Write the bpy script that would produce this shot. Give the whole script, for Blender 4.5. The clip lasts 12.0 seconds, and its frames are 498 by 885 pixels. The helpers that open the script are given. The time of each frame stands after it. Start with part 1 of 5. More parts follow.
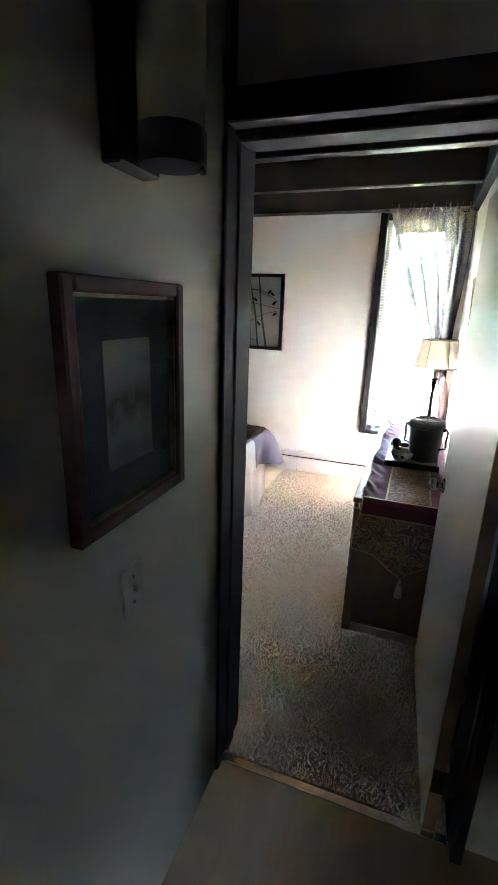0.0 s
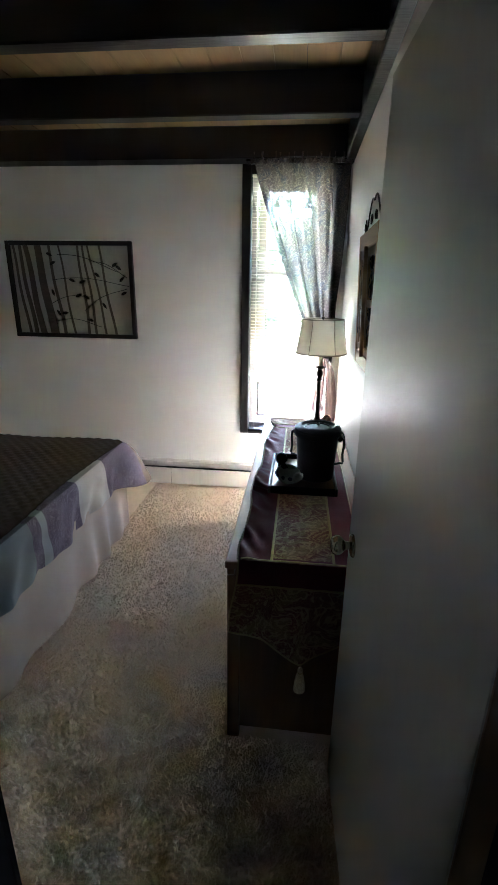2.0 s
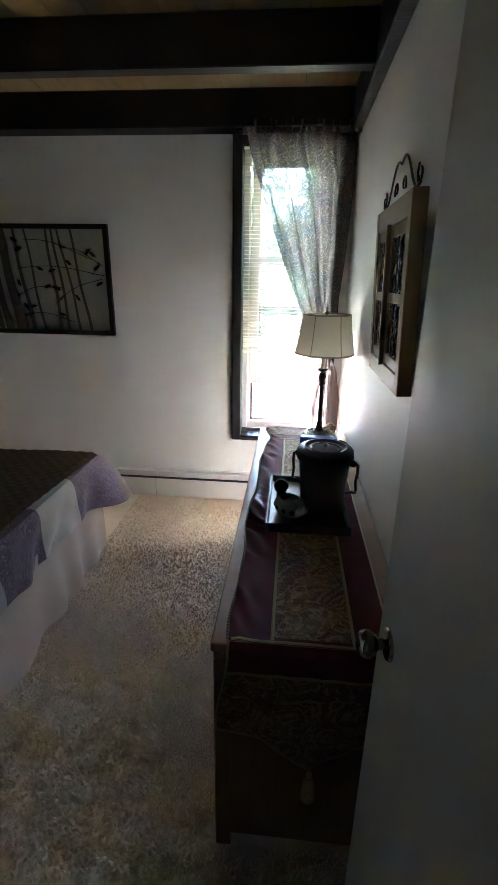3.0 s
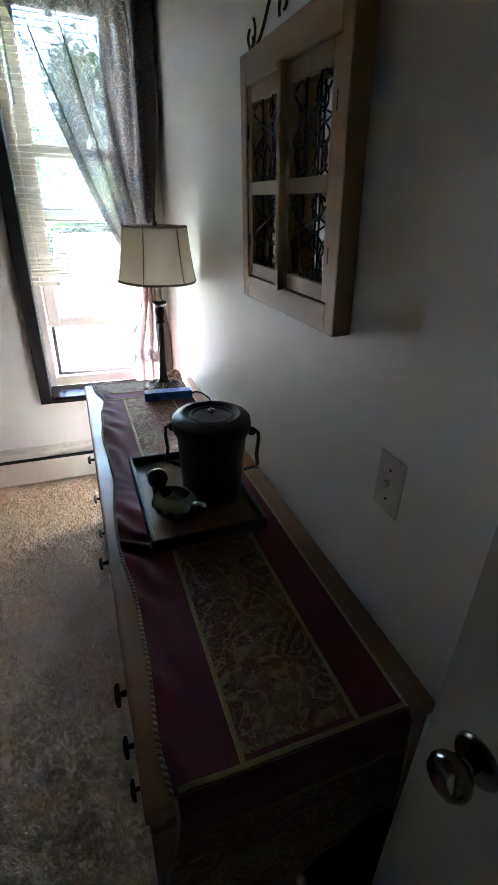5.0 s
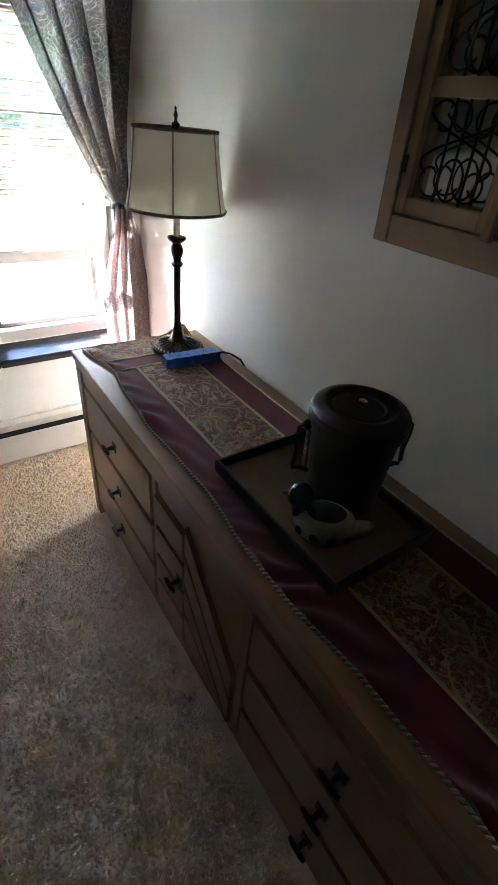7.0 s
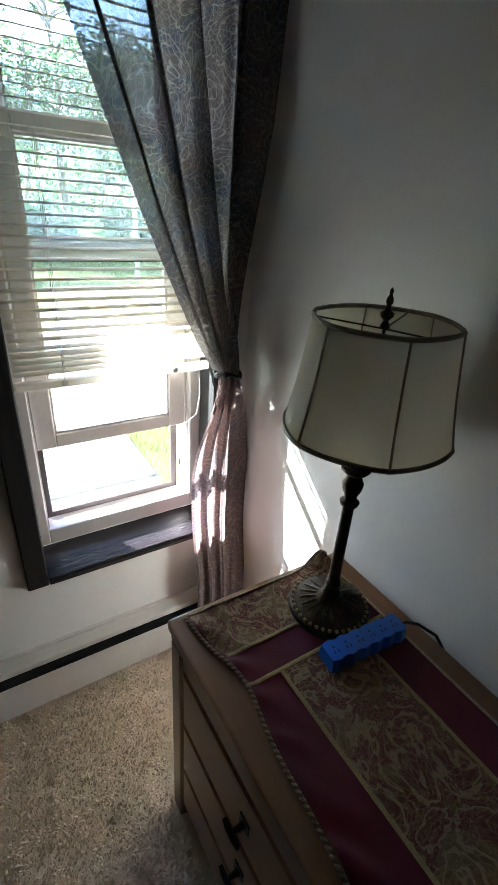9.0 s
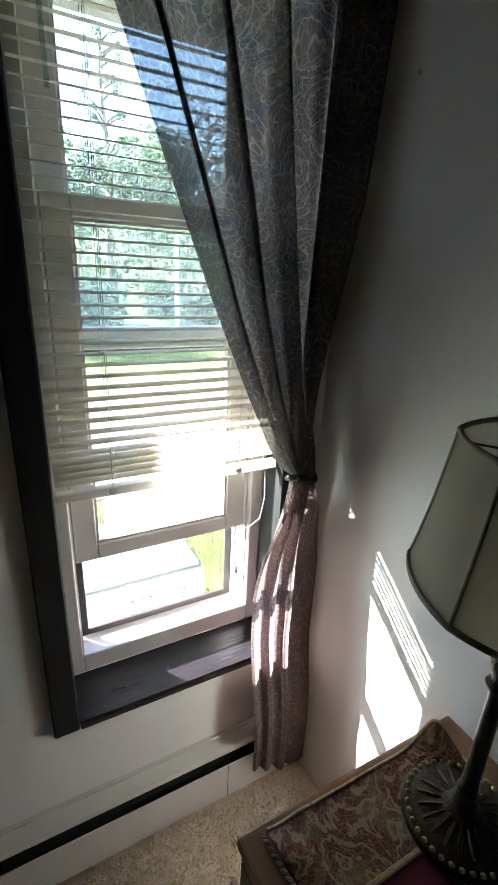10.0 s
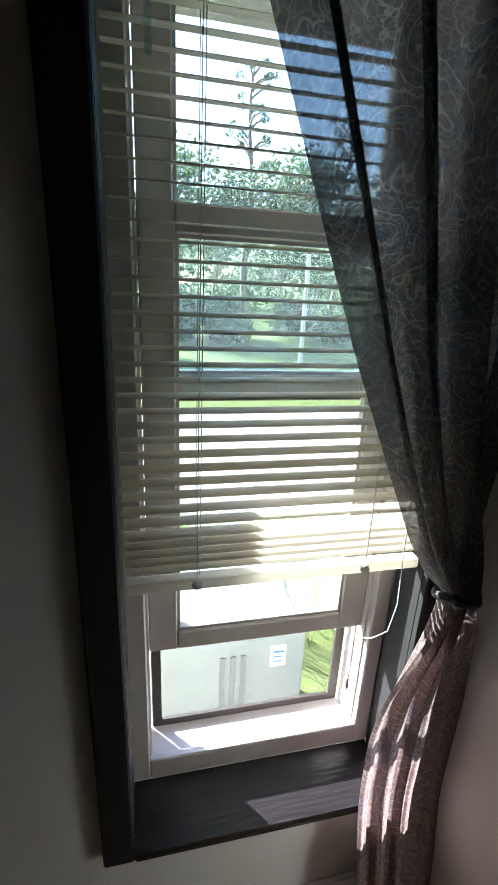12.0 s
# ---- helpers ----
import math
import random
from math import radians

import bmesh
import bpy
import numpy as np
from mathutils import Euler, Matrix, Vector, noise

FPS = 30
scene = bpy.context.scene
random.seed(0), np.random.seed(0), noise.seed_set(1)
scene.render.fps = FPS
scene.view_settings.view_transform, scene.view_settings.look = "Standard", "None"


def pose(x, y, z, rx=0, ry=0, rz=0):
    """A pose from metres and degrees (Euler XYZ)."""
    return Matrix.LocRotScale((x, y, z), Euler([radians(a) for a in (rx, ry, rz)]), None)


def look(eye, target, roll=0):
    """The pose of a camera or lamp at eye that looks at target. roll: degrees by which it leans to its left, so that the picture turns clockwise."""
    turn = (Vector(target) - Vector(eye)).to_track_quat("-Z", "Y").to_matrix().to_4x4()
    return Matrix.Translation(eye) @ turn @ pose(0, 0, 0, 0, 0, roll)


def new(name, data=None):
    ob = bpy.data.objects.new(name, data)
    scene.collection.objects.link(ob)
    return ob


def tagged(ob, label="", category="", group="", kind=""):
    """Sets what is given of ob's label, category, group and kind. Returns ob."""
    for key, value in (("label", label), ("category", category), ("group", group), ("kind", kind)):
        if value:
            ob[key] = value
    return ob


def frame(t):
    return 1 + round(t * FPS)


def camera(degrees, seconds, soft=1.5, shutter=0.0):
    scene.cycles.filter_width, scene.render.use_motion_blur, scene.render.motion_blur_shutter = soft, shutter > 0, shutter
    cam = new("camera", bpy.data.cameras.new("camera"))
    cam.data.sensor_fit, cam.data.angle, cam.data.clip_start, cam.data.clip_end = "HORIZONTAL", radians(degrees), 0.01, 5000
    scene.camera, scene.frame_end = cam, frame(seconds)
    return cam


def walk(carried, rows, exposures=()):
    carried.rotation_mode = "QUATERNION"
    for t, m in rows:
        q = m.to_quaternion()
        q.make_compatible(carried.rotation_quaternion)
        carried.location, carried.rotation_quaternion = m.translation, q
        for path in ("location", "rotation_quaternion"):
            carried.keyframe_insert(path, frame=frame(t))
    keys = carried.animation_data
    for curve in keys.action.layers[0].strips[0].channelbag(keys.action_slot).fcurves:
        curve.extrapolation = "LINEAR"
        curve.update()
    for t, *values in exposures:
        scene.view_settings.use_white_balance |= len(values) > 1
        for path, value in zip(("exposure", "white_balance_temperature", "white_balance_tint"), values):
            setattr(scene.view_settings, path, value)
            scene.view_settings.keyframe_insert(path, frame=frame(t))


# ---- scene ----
cam = camera(57.2, 12.0)
PATH = [
    (0, (0.033, -0.042, 1.601), (-0.615, 1.761, 1.027), 1.9),
    (0.5, (0.077, 0.125, 1.612), (-0.378, 1.977, 1.009), 1.5),
    (1, (0.06, 0.333, 1.58), (-0.192, 2.22, 0.968), 1.1),
    (1.5, (0.029, 0.539, 1.574), (-0.135, 2.431, 0.948), 0.8),
    (2, (0.03, 0.779, 1.559), (-0.168, 2.668, 0.931), 0.9),
    (2.5, (0.02, 0.969, 1.566), (-0.183, 2.849, 0.917), 1.0),
    (4.5, (-0.118, 1.63, 1.517), (0.245, 3.434, 0.733), 0.9),
    (5, (-0.167, 1.684, 1.481), (0.471, 3.344, 0.566), 1.7),
    (5.5, (-0.363, 1.774, 1.448), (0.498, 3.232, 0.383), 3.5),
    (6, (-0.508, 1.874, 1.45), (0.452, 3.212, 0.315), 6.1),
    (6.5, (-0.539, 2.047, 1.45), (0.464, 3.36, 0.324), 6.6),
    (7, (-0.53, 2.23, 1.456), (0.458, 3.524, 0.295), 5.8),
    (9, (-0.435, 3.096, 1.563), (0.547, 4.574, 0.639), 4.2),
    (9.5, (-0.441, 3.25, 1.595), (0.549, 4.791, 0.793), 3.4),
    (10, (-0.404, 3.362, 1.583), (0.498, 5.007, 0.89), 2.7),
    (10.5, (-0.29, 3.447, 1.589), (0.487, 5.168, 0.928), 2.5),
    (11, (-0.259, 3.519, 1.595), (0.459, 5.257, 0.916), 2.5),
    (11.5, (-0.25, 3.596, 1.591), (0.386, 5.372, 0.928), 2.4),
    (12, (-0.304, 3.649, 1.603), (0.138, 5.488, 0.952), 2.8),
]
EXPOSURE = [(0, 9.03, 5610, 16), (0.7, 8.71, 5560, 16), (1.5, 8.03, 5550, 16), (2.7, 7.2, 5550, 16), (4.5, 6.65, 5450, 18), (5.5, 6.67, 5540, 17), (7, 6.47, 5680, 15), (9, 5.04, 5520, 11), (10, 4.68, 5600, 10), (12, 3.8, 5550, 9)]
walk(cam, [(t, look(eye, target, roll)) for t, eye, target, roll in PATH], EXPOSURE)

# ---- world, sun and large lights ----
world = bpy.data.worlds.new("sky")
scene.world = world
world.use_nodes = True
wn = world.node_tree.nodes
sky = wn.new("ShaderNodeTexSky")
sky.sky_type = "NISHITA"
sky.sun_disc = False
sky.sun_elevation = radians(32)
sky.sun_rotation = radians(-45)
wn["Background"].inputs["Strength"].default_value = 0.09
world.node_tree.links.new(sky.outputs[0], wn["Background"].inputs["Color"])

sun = new("sun", bpy.data.lights.new("sun", "SUN"))
sun.data.energy, sun.data.angle, sun.data.color = 5.0, radians(0.5), (1.0, 0.93, 0.82)
sun.matrix_world = look((-9.5, 14.5, 8.9), (0, 4, 0.2))


# ---- materials ----
def material(name, colour, rough=0.6, metal=0.0, second=None, scale=8.0, contrast=0.5, fine=120.0, bump=0.15, bump_scale=None,
             stretch=(1, 1, 1), specular=0.5, sheen=0.0, coat=0.0, island=0.0):
    """A surface with two scales of colour variation, uneven gloss and fine relief."""
    m = bpy.data.materials.new(name)
    m.use_nodes = True
    n, l = m.node_tree.nodes, m.node_tree.links
    b = n["Principled BSDF"]
    b.inputs["Metallic"].default_value = metal
    b.inputs["Specular IOR Level"].default_value = specular
    b.inputs["Sheen Weight"].default_value = sheen
    b.inputs["Coat Weight"].default_value = coat
    tc, mp = n.new("ShaderNodeTexCoord"), n.new("ShaderNodeMapping")
    mp.inputs["Scale"].default_value = stretch
    l.new(tc.outputs["Object"], mp.inputs[0])
    big, small = n.new("ShaderNodeTexNoise"), n.new("ShaderNodeTexNoise")
    big.inputs["Scale"].default_value, big.inputs["Detail"].default_value = scale, 6
    small.inputs["Scale"].default_value, small.inputs["Detail"].default_value = fine, 4
    for t in (big, small):
        l.new(mp.outputs[0], t.inputs["Vector"])
    second = second or tuple(c * 0.72 for c in colour)
    ramp = n.new("ShaderNodeValToRGB")
    ramp.color_ramp.elements[0].position, ramp.color_ramp.elements[1].position = 0.5 - 0.3 * contrast, 0.5 + 0.3 * contrast
    ramp.color_ramp.elements[0].color, ramp.color_ramp.elements[1].color = (*second, 1), (*colour, 1)
    mixed = n.new("ShaderNodeMix")
    mixed.inputs[0].default_value = 0.35
    l.new(big.outputs["Fac"], mixed.inputs[2]), l.new(small.outputs["Fac"], mixed.inputs[3])
    l.new(mixed.outputs[0], ramp.inputs[0])
    out = ramp.outputs[0]
    if island:
        info, hsv, mm = n.new("ShaderNodeObjectInfo"), n.new("ShaderNodeHueSaturation"), n.new("ShaderNodeMapRange")
        mm.inputs[3].default_value, mm.inputs[4].default_value = 1 - island, 1 + island
        l.new(info.outputs["Random"], mm.inputs[0]), l.new(mm.outputs[0], hsv.inputs["Value"])
        l.new(out, hsv.inputs["Color"])
        out = hsv.outputs[0]
    l.new(out, b.inputs["Base Color"])
    rr = n.new("ShaderNodeMapRange")
    rr.inputs[3].default_value, rr.inputs[4].default_value = max(0.02, rough - 0.1), min(1, rough + 0.1)
    l.new(big.outputs["Fac"], rr.inputs[0]), l.new(rr.outputs[0], b.inputs["Roughness"])
    if bump:
        bp = n.new("ShaderNodeBump")
        bp.inputs["Strength"].default_value, bp.inputs["Distance"].default_value = bump, 0.004
        l.new(small.outputs["Fac"], bp.inputs["Height"]), l.new(bp.outputs[0], b.inputs["Normal"])
    return m


def glass_material(name, tint=(1, 1, 1), gloss=0.06, film=0.0):
    m = bpy.data.materials.new(name)
    m.use_nodes = True
    n, l = m.node_tree.nodes, m.node_tree.links
    n.remove(n["Principled BSDF"])
    clear, shiny, mix, fres, gain = (n.new("ShaderNode" + k) for k in ("BsdfTransparent", "BsdfGlossy", "MixShader", "LayerWeight", "Math"))
    clear.inputs[0].default_value = (*tint, 1)
    shiny.inputs["Roughness"].default_value = 0.02
    fres.inputs[0].default_value = 0.5
    steep = n.new("ShaderNodeMath")
    steep.operation, steep.inputs[1].default_value = "POWER", 5.0
    l.new(fres.outputs["Facing"], steep.inputs[0])
    gain.operation, gain.inputs[1].default_value, gain.inputs[2].default_value = "MULTIPLY_ADD", 0.9, gloss * 0.5
    l.new(steep.outputs[0], gain.inputs[0]), l.new(gain.outputs[0], mix.inputs[0])
    l.new(clear.outputs[0], mix.inputs[1]), l.new(shiny.outputs[0], mix.inputs[2])
    out = mix.outputs[0]
    if film:
        # uneven translucent share that puts a pale haze into the view through the pane
        haze, add, spots, amount = (n.new("ShaderNode" + k) for k in ("BsdfTranslucent", "MixShader", "TexNoise", "Math"))
        spots.inputs["Scale"].default_value, spots.inputs["Detail"].default_value = 9, 8
        amount.operation, amount.inputs[1].default_value = "MULTIPLY", film * 2
        l.new(spots.outputs["Fac"], amount.inputs[0]), l.new(amount.outputs[0], add.inputs[0])
        l.new(out, add.inputs[1]), l.new(haze.outputs[0], add.inputs[2])
        out = add.outputs[0]
    l.new(out, n["Material Output"].inputs[0])
    return m


def see_through(m, clear, translucent=0.0, tint=(1, 1, 1)):
    """Lets a part of the light through a cloth or mesh: straight, and scattered."""
    n, l = m.node_tree.nodes, m.node_tree.links
    b = n["Principled BSDF"]
    shader = b.outputs[0]
    if translucent:
        t, mx = n.new("ShaderNodeBsdfTranslucent"), n.new("ShaderNodeMixShader")
        mx.inputs[0].default_value = translucent
        if b.inputs["Base Color"].links:
            l.new(b.inputs["Base Color"].links[0].from_socket, t.inputs[0])
        l.new(shader, mx.inputs[1]), l.new(t.outputs[0], mx.inputs[2])
        shader = mx.outputs[0]
    if clear:
        t, mx = n.new("ShaderNodeBsdfTransparent"), n.new("ShaderNodeMixShader")
        t.inputs[0].default_value = (*tint, 1)
        mx.inputs[0].default_value = clear
        l.new(shader, mx.inputs[1]), l.new(t.outputs[0], mx.inputs[2])
        shader = mx.outputs[0]
    l.new(shader, n["Material Output"].inputs[0])
    return m


def wood(name, light, dark, rough=0.45, along=1, scale=14.0, coat=0.0, island=0.0, bump=0.12):
    """Stained timber with grain along one axis (0 x, 1 y, 2 z)."""
    st = [1.0, 1.0, 1.0]
    st[along] = 0.09
    return material(name, light, rough, 0, dark, scale, 0.9, 90, bump, stretch=st, coat=coat, island=island)


WALL = material("wall_paint", (0.84, 0.83, 0.80), 0.55, second=(0.80, 0.79, 0.76), scale=3, fine=220, bump=0.1)
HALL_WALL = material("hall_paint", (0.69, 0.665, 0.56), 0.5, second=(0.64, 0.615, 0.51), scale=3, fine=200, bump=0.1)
CARPET = material("carpet", (0.74, 0.60, 0.45), 0.95, second=(0.64, 0.52, 0.39), scale=16, contrast=0.6, fine=160, bump=0.9, specular=0.1, sheen=0.2)
PILE = material("carpet_pile", (0.80, 0.66, 0.50), 0.95, second=(0.74, 0.61, 0.46), scale=9, contrast=0.6, fine=70, bump=0, specular=0.1, sheen=0.3)
HALL_FLOOR = wood("hall_floor_boards", (0.42, 0.31, 0.20), (0.30, 0.21, 0.13), 0.4, 1)
BEAM = wood("dark_beam_paint", (0.011, 0.009, 0.009), (0.006, 0.005, 0.005), 0.36, 0, bump=0.25)
TRIM = wood("dark_trim_paint", (0.013, 0.011, 0.011), (0.007, 0.006, 0.006), 0.72, 2, bump=0.25)
BOARD = wood("ceiling_boards", (0.42, 0.28, 0.12), (0.27, 0.17, 0.07), 0.5, 1, island=0.2)
DOOR_PAINT = material("door_paint", (0.58, 0.58, 0.52), 0.34, second=(0.55, 0.55, 0.49), scale=2, contrast=0.9, fine=40, bump=0.08, stretch=(1, 1, 0.25), coat=0.25)
DOOR_EDGE = wood("door_edge_wood", (0.42, 0.29, 0.19), (0.3, 0.20, 0.13), 0.5, 2)
WHITE_METAL = material("white_enamel", (0.74, 0.71, 0.66), 0.4, second=(0.68, 0.65, 0.6), scale=5, bump=0.03)
VINYL = material("white_vinyl", (0.68, 0.63, 0.61), 0.35, second=(0.62, 0.57, 0.55), scale=6, bump=0.03)
BRASS = material("dull_chrome", (0.6, 0.58, 0.54), 0.2, 1.0, bump=0.02)
IRON = material("black_iron", (0.012, 0.012, 0.013), 0.45, 0.6, bump=0.2)
GLASS = glass_material("window_glass", (0.93, 0.97, 0.95), film=0.05)
SOFFIT = wood("soffit_boards", (0.10, 0.08, 0.06), (0.06, 0.05, 0.04), 0.7, 0)
BLACK = material("black_gap", (0.01, 0.01, 0.01), 0.9, bump=0)


# ---- building helpers ----
ORIGIN = {}


def thing(name, at, label, category, group="", kind=""):
    ob = new(name)
    ob.empty_display_size = 0.05
    ob.location = at
    ORIGIN[ob] = Vector(at)
    return tagged(ob, label, category, group, kind)


def part(name, bm, mat, parent=None, label="", smooth=False, shift=None):
    """One mesh, given in world metres, under a thing or under a part."""
    me = bpy.data.meshes.new(name)
    org = shift if shift is not None else (ORIGIN.get(parent, Vector((0, 0, 0))) if parent else Vector((0, 0, 0)))
    bmesh.ops.translate(bm, verts=bm.verts, vec=-org)
    bm.to_mesh(me)
    bm.free()
    me.materials.append(mat)
    if smooth:
        for p in me.polygons:
            p.use_smooth = True
        me.set_sharp_from_angle(angle=radians(40))
    ob = new(name, me)
    if parent:
        ob.parent = parent
    ORIGIN[ob] = org
    return tagged(ob, label) if label else ob


def piece(name, me, at, parent, rot=None):
    """One of many alike pieces, on shared mesh data."""
    ob = new(name, me)
    ob.parent = parent
    ob.location = Vector(at) - ORIGIN.get(parent, Vector((0, 0, 0)))
    if rot:
        ob.rotation_euler = rot
    return ob


def mesh_of(bm, name, mat, smooth=False):
    me = bpy.data.meshes.new(name)
    bm.to_mesh(me)
    bm.free()
    me.materials.append(mat)
    if smooth:
        for p in me.polygons:
            p.use_smooth = True
        me.set_sharp_from_angle(angle=radians(40))
    return me


def structure(name, bm, mat, label, category):
    return tagged(part(name, bm, mat), label, category, kind="structure")


def box(bm, x0, y0, z0, x1, y1, z1, bevel=0.0, segments=1):
    r = bmesh.ops.create_cube(bm, size=1.0, matrix=Matrix.LocRotScale(((x0 + x1) / 2, (y0 + y1) / 2, (z0 + z1) / 2), None, (abs(x1 - x0), abs(y1 - y0), abs(z1 - z0))))
    if bevel:
        edges = list({e for v in r["verts"] for e in v.link_edges})
        bmesh.ops.bevel(bm, geom=edges, offset=bevel, segments=segments, affect="EDGES", profile=0.6)
    return bm


def boxes(*rows, bevel=0.0):
    bm = bmesh.new()
    for r in rows:
        box(bm, *r, bevel=bevel)
    return bm


def lathe(profile, at=(0, 0, 0), n=48, m=None, sides=0.0):
    """A turned form: profile rows of (radius, z)."""
    bm = bmesh.new()
    rings = []
    for r, z in profile:
        if r < 1e-5:
            rings.append([bm.verts.new((0, 0, z))])
        else:
            rings.append([bm.verts.new((r * math.cos(2 * math.pi * i / n), r * math.sin(2 * math.pi * i / n), z)) for i in range(n)])
    for a, b in zip(rings, rings[1:]):
        for i in range(n):
            j = (i + 1) % n
            if len(a) == 1 and len(b) > 1:
                bm.faces.new((a[0], b[j], b[i]))
            elif len(b) == 1 and len(a) > 1:
                bm.faces.new((a[i], a[j], b[0]))
            elif len(a) > 1:
                bm.faces.new((a[i], a[j], b[j], b[i]))
    bmesh.ops.recalc_face_normals(bm, faces=bm.faces)
    bmesh.ops.transform(bm, verts=bm.verts, matrix=Matrix.Translation(at) @ (m or Matrix()))
    return bm


def tube(bm, pts, r, n=8, closed=False):
    """A round bar along points; r may change along it."""
    pts = [Vector(p) for p in pts]
    rings = []
    up = Vector((0.31, 0.17, 0.93)).normalized()
    for i, p in enumerate(pts):
        a, b = pts[max(0, i - 1)], pts[min(len(pts) - 1, i + 1)]
        if closed:
            a, b = pts[i - 1], pts[(i + 1) % len(pts)]
        d = (b - a).normalized()
        s = d.cross(up)
        if s.length < 0.05:
            s = d.cross(Vector((1, 0, 0)))
        s.normalize()
        t = d.cross(s)
        rr = r[i] if isinstance(r, (list, tuple)) else r
        rings.append([bm.verts.new(p + rr * (s * math.cos(2 * math.pi * k / n) + t * math.sin(2 * math.pi * k / n))) for k in range(n)])
    pairs = list(zip(rings, rings[1:])) + ([(rings[-1], rings[0])] if closed else [])
    for a, b in pairs:
        for k in range(n):
            j = (k + 1) % n
            bm.faces.new((a[k], a[j], b[j], b[k]))
    if not closed:
        bm.faces.new(rings[0][::-1])
        bm.faces.new(rings[-1])
    return bm


def sheet(fn, nu, nv, thick=0.0):
    """A cloth: fn(u, v) gives a place for u, v in 0..1."""
    bm = bmesh.new()
    g = [[bm.verts.new(fn(i / nu, j / nv)) for j in range(nv + 1)] for i in range(nu + 1)]
    for i in range(nu):
        for j in range(nv):
            bm.faces.new((g[i][j], g[i + 1][j], g[i + 1][j + 1], g[i][j + 1]))
    if thick:
        bmesh.ops.recalc_face_normals(bm, faces=bm.faces)
        bmesh.ops.solidify(bm, geom=bm.faces[:], thickness=thick)
    return bm


def lerp(a, b, t):
    return a + (b - a) * t


def smoothstep(a, b, t):
    t = max(0.0, min(1.0, (t - a) / (b - a)))
    return t * t * (3 - 2 * t)


def along_rows(rows, t):
    """Straight lines between rows of (t, value)."""
    for (a, x), (b, y) in zip(rows, rows[1:]):
        if t <= b:
            return lerp(x, y, max(0.0, (t - a) / (b - a)))
    return rows[-1][1]


# ---- the room ----
RIGHT, FAR, LEFT, BACK, NEAR = 0.330, 4.30, -3.30, 1.29, 1.15
TOP = 2.565
HALL_LEFT, HALL_RIGHT, HALL_BACK = -0.465, 0.85, -1.6
DOOR_L, DOOR_R, HEAD = -0.458, 0.312, 2.003
WX0, WX1, WZ0, WZ1 = -0.356, 0.218, 0.535, 2.34

floor = structure("floor", boxes((LEFT - 0.2, NEAR, -0.12, RIGHT + 0.2, FAR + 0.22, 0.0)), CARPET, "beige cut-pile bedroom carpet, slightly worn", "carpet")
structure("floor_hall", boxes((HALL_LEFT - 0.2, HALL_BACK - 0.2, -0.12, HALL_RIGHT + 0.2, NEAR, -0.004)), HALL_FLOOR, "smooth tan hallway floor", "floor")
structure("wall_right", boxes((RIGHT, BACK, 0, RIGHT + 0.15, FAR, TOP)), WALL, "off-white painted plaster wall behind the dresser", "wall")
structure("wall_left", boxes((LEFT - 0.15, BACK, 0, LEFT, FAR, TOP)), WALL, "off-white painted bedroom wall", "wall")
structure("wall_far", boxes((LEFT - 0.15, FAR, -0.6, WX0, FAR + 0.22, TOP), (WX1, FAR, -0.6, RIGHT + 0.15, FAR + 0.22, TOP), (WX0, FAR, -0.6, WX1, FAR + 0.22, WZ0 - 0.02), (WX0, FAR, WZ1, WX1, FAR + 0.22, TOP)), WALL, "off-white painted plaster wall with the window in it", "wall")
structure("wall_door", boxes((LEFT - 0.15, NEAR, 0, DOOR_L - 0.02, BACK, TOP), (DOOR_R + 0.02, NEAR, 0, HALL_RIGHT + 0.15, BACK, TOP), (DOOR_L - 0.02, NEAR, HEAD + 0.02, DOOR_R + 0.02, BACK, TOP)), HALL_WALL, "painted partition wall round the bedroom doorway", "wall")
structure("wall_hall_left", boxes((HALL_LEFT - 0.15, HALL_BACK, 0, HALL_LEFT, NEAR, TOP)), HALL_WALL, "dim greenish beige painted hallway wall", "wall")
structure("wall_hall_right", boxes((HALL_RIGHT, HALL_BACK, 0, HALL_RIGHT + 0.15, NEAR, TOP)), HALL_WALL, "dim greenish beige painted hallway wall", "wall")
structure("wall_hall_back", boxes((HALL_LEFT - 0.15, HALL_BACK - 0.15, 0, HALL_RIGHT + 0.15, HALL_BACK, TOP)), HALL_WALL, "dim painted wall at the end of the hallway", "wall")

# ceiling boards run front to back over the beams
bm = bmesh.new()
x, k = LEFT - 0.1, 0
while x < RIGHT + 0.1:
    w = 0.148
    box(bm, x + 0.0015, BACK - 0.05, TOP + 0.001 * ((k * 7) % 3), x + w - 0.0015, FAR + 0.05, TOP + 0.03)
    x, k = x + w, k + 1
structure("ceiling", bm, BOARD, "yellowish pine plank ceiling above dark beams", "ceiling")
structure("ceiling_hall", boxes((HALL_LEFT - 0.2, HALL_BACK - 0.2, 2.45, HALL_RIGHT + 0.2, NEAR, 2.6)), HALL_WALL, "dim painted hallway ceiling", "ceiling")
structure("roof", boxes((LEFT - 3.0, HALL_BACK - 0.4, TOP + 0.06, HALL_RIGHT + 3.0, 5.98, TOP + 0.2)), SOFFIT, "dark roof with a deep eave over the window", "roof")

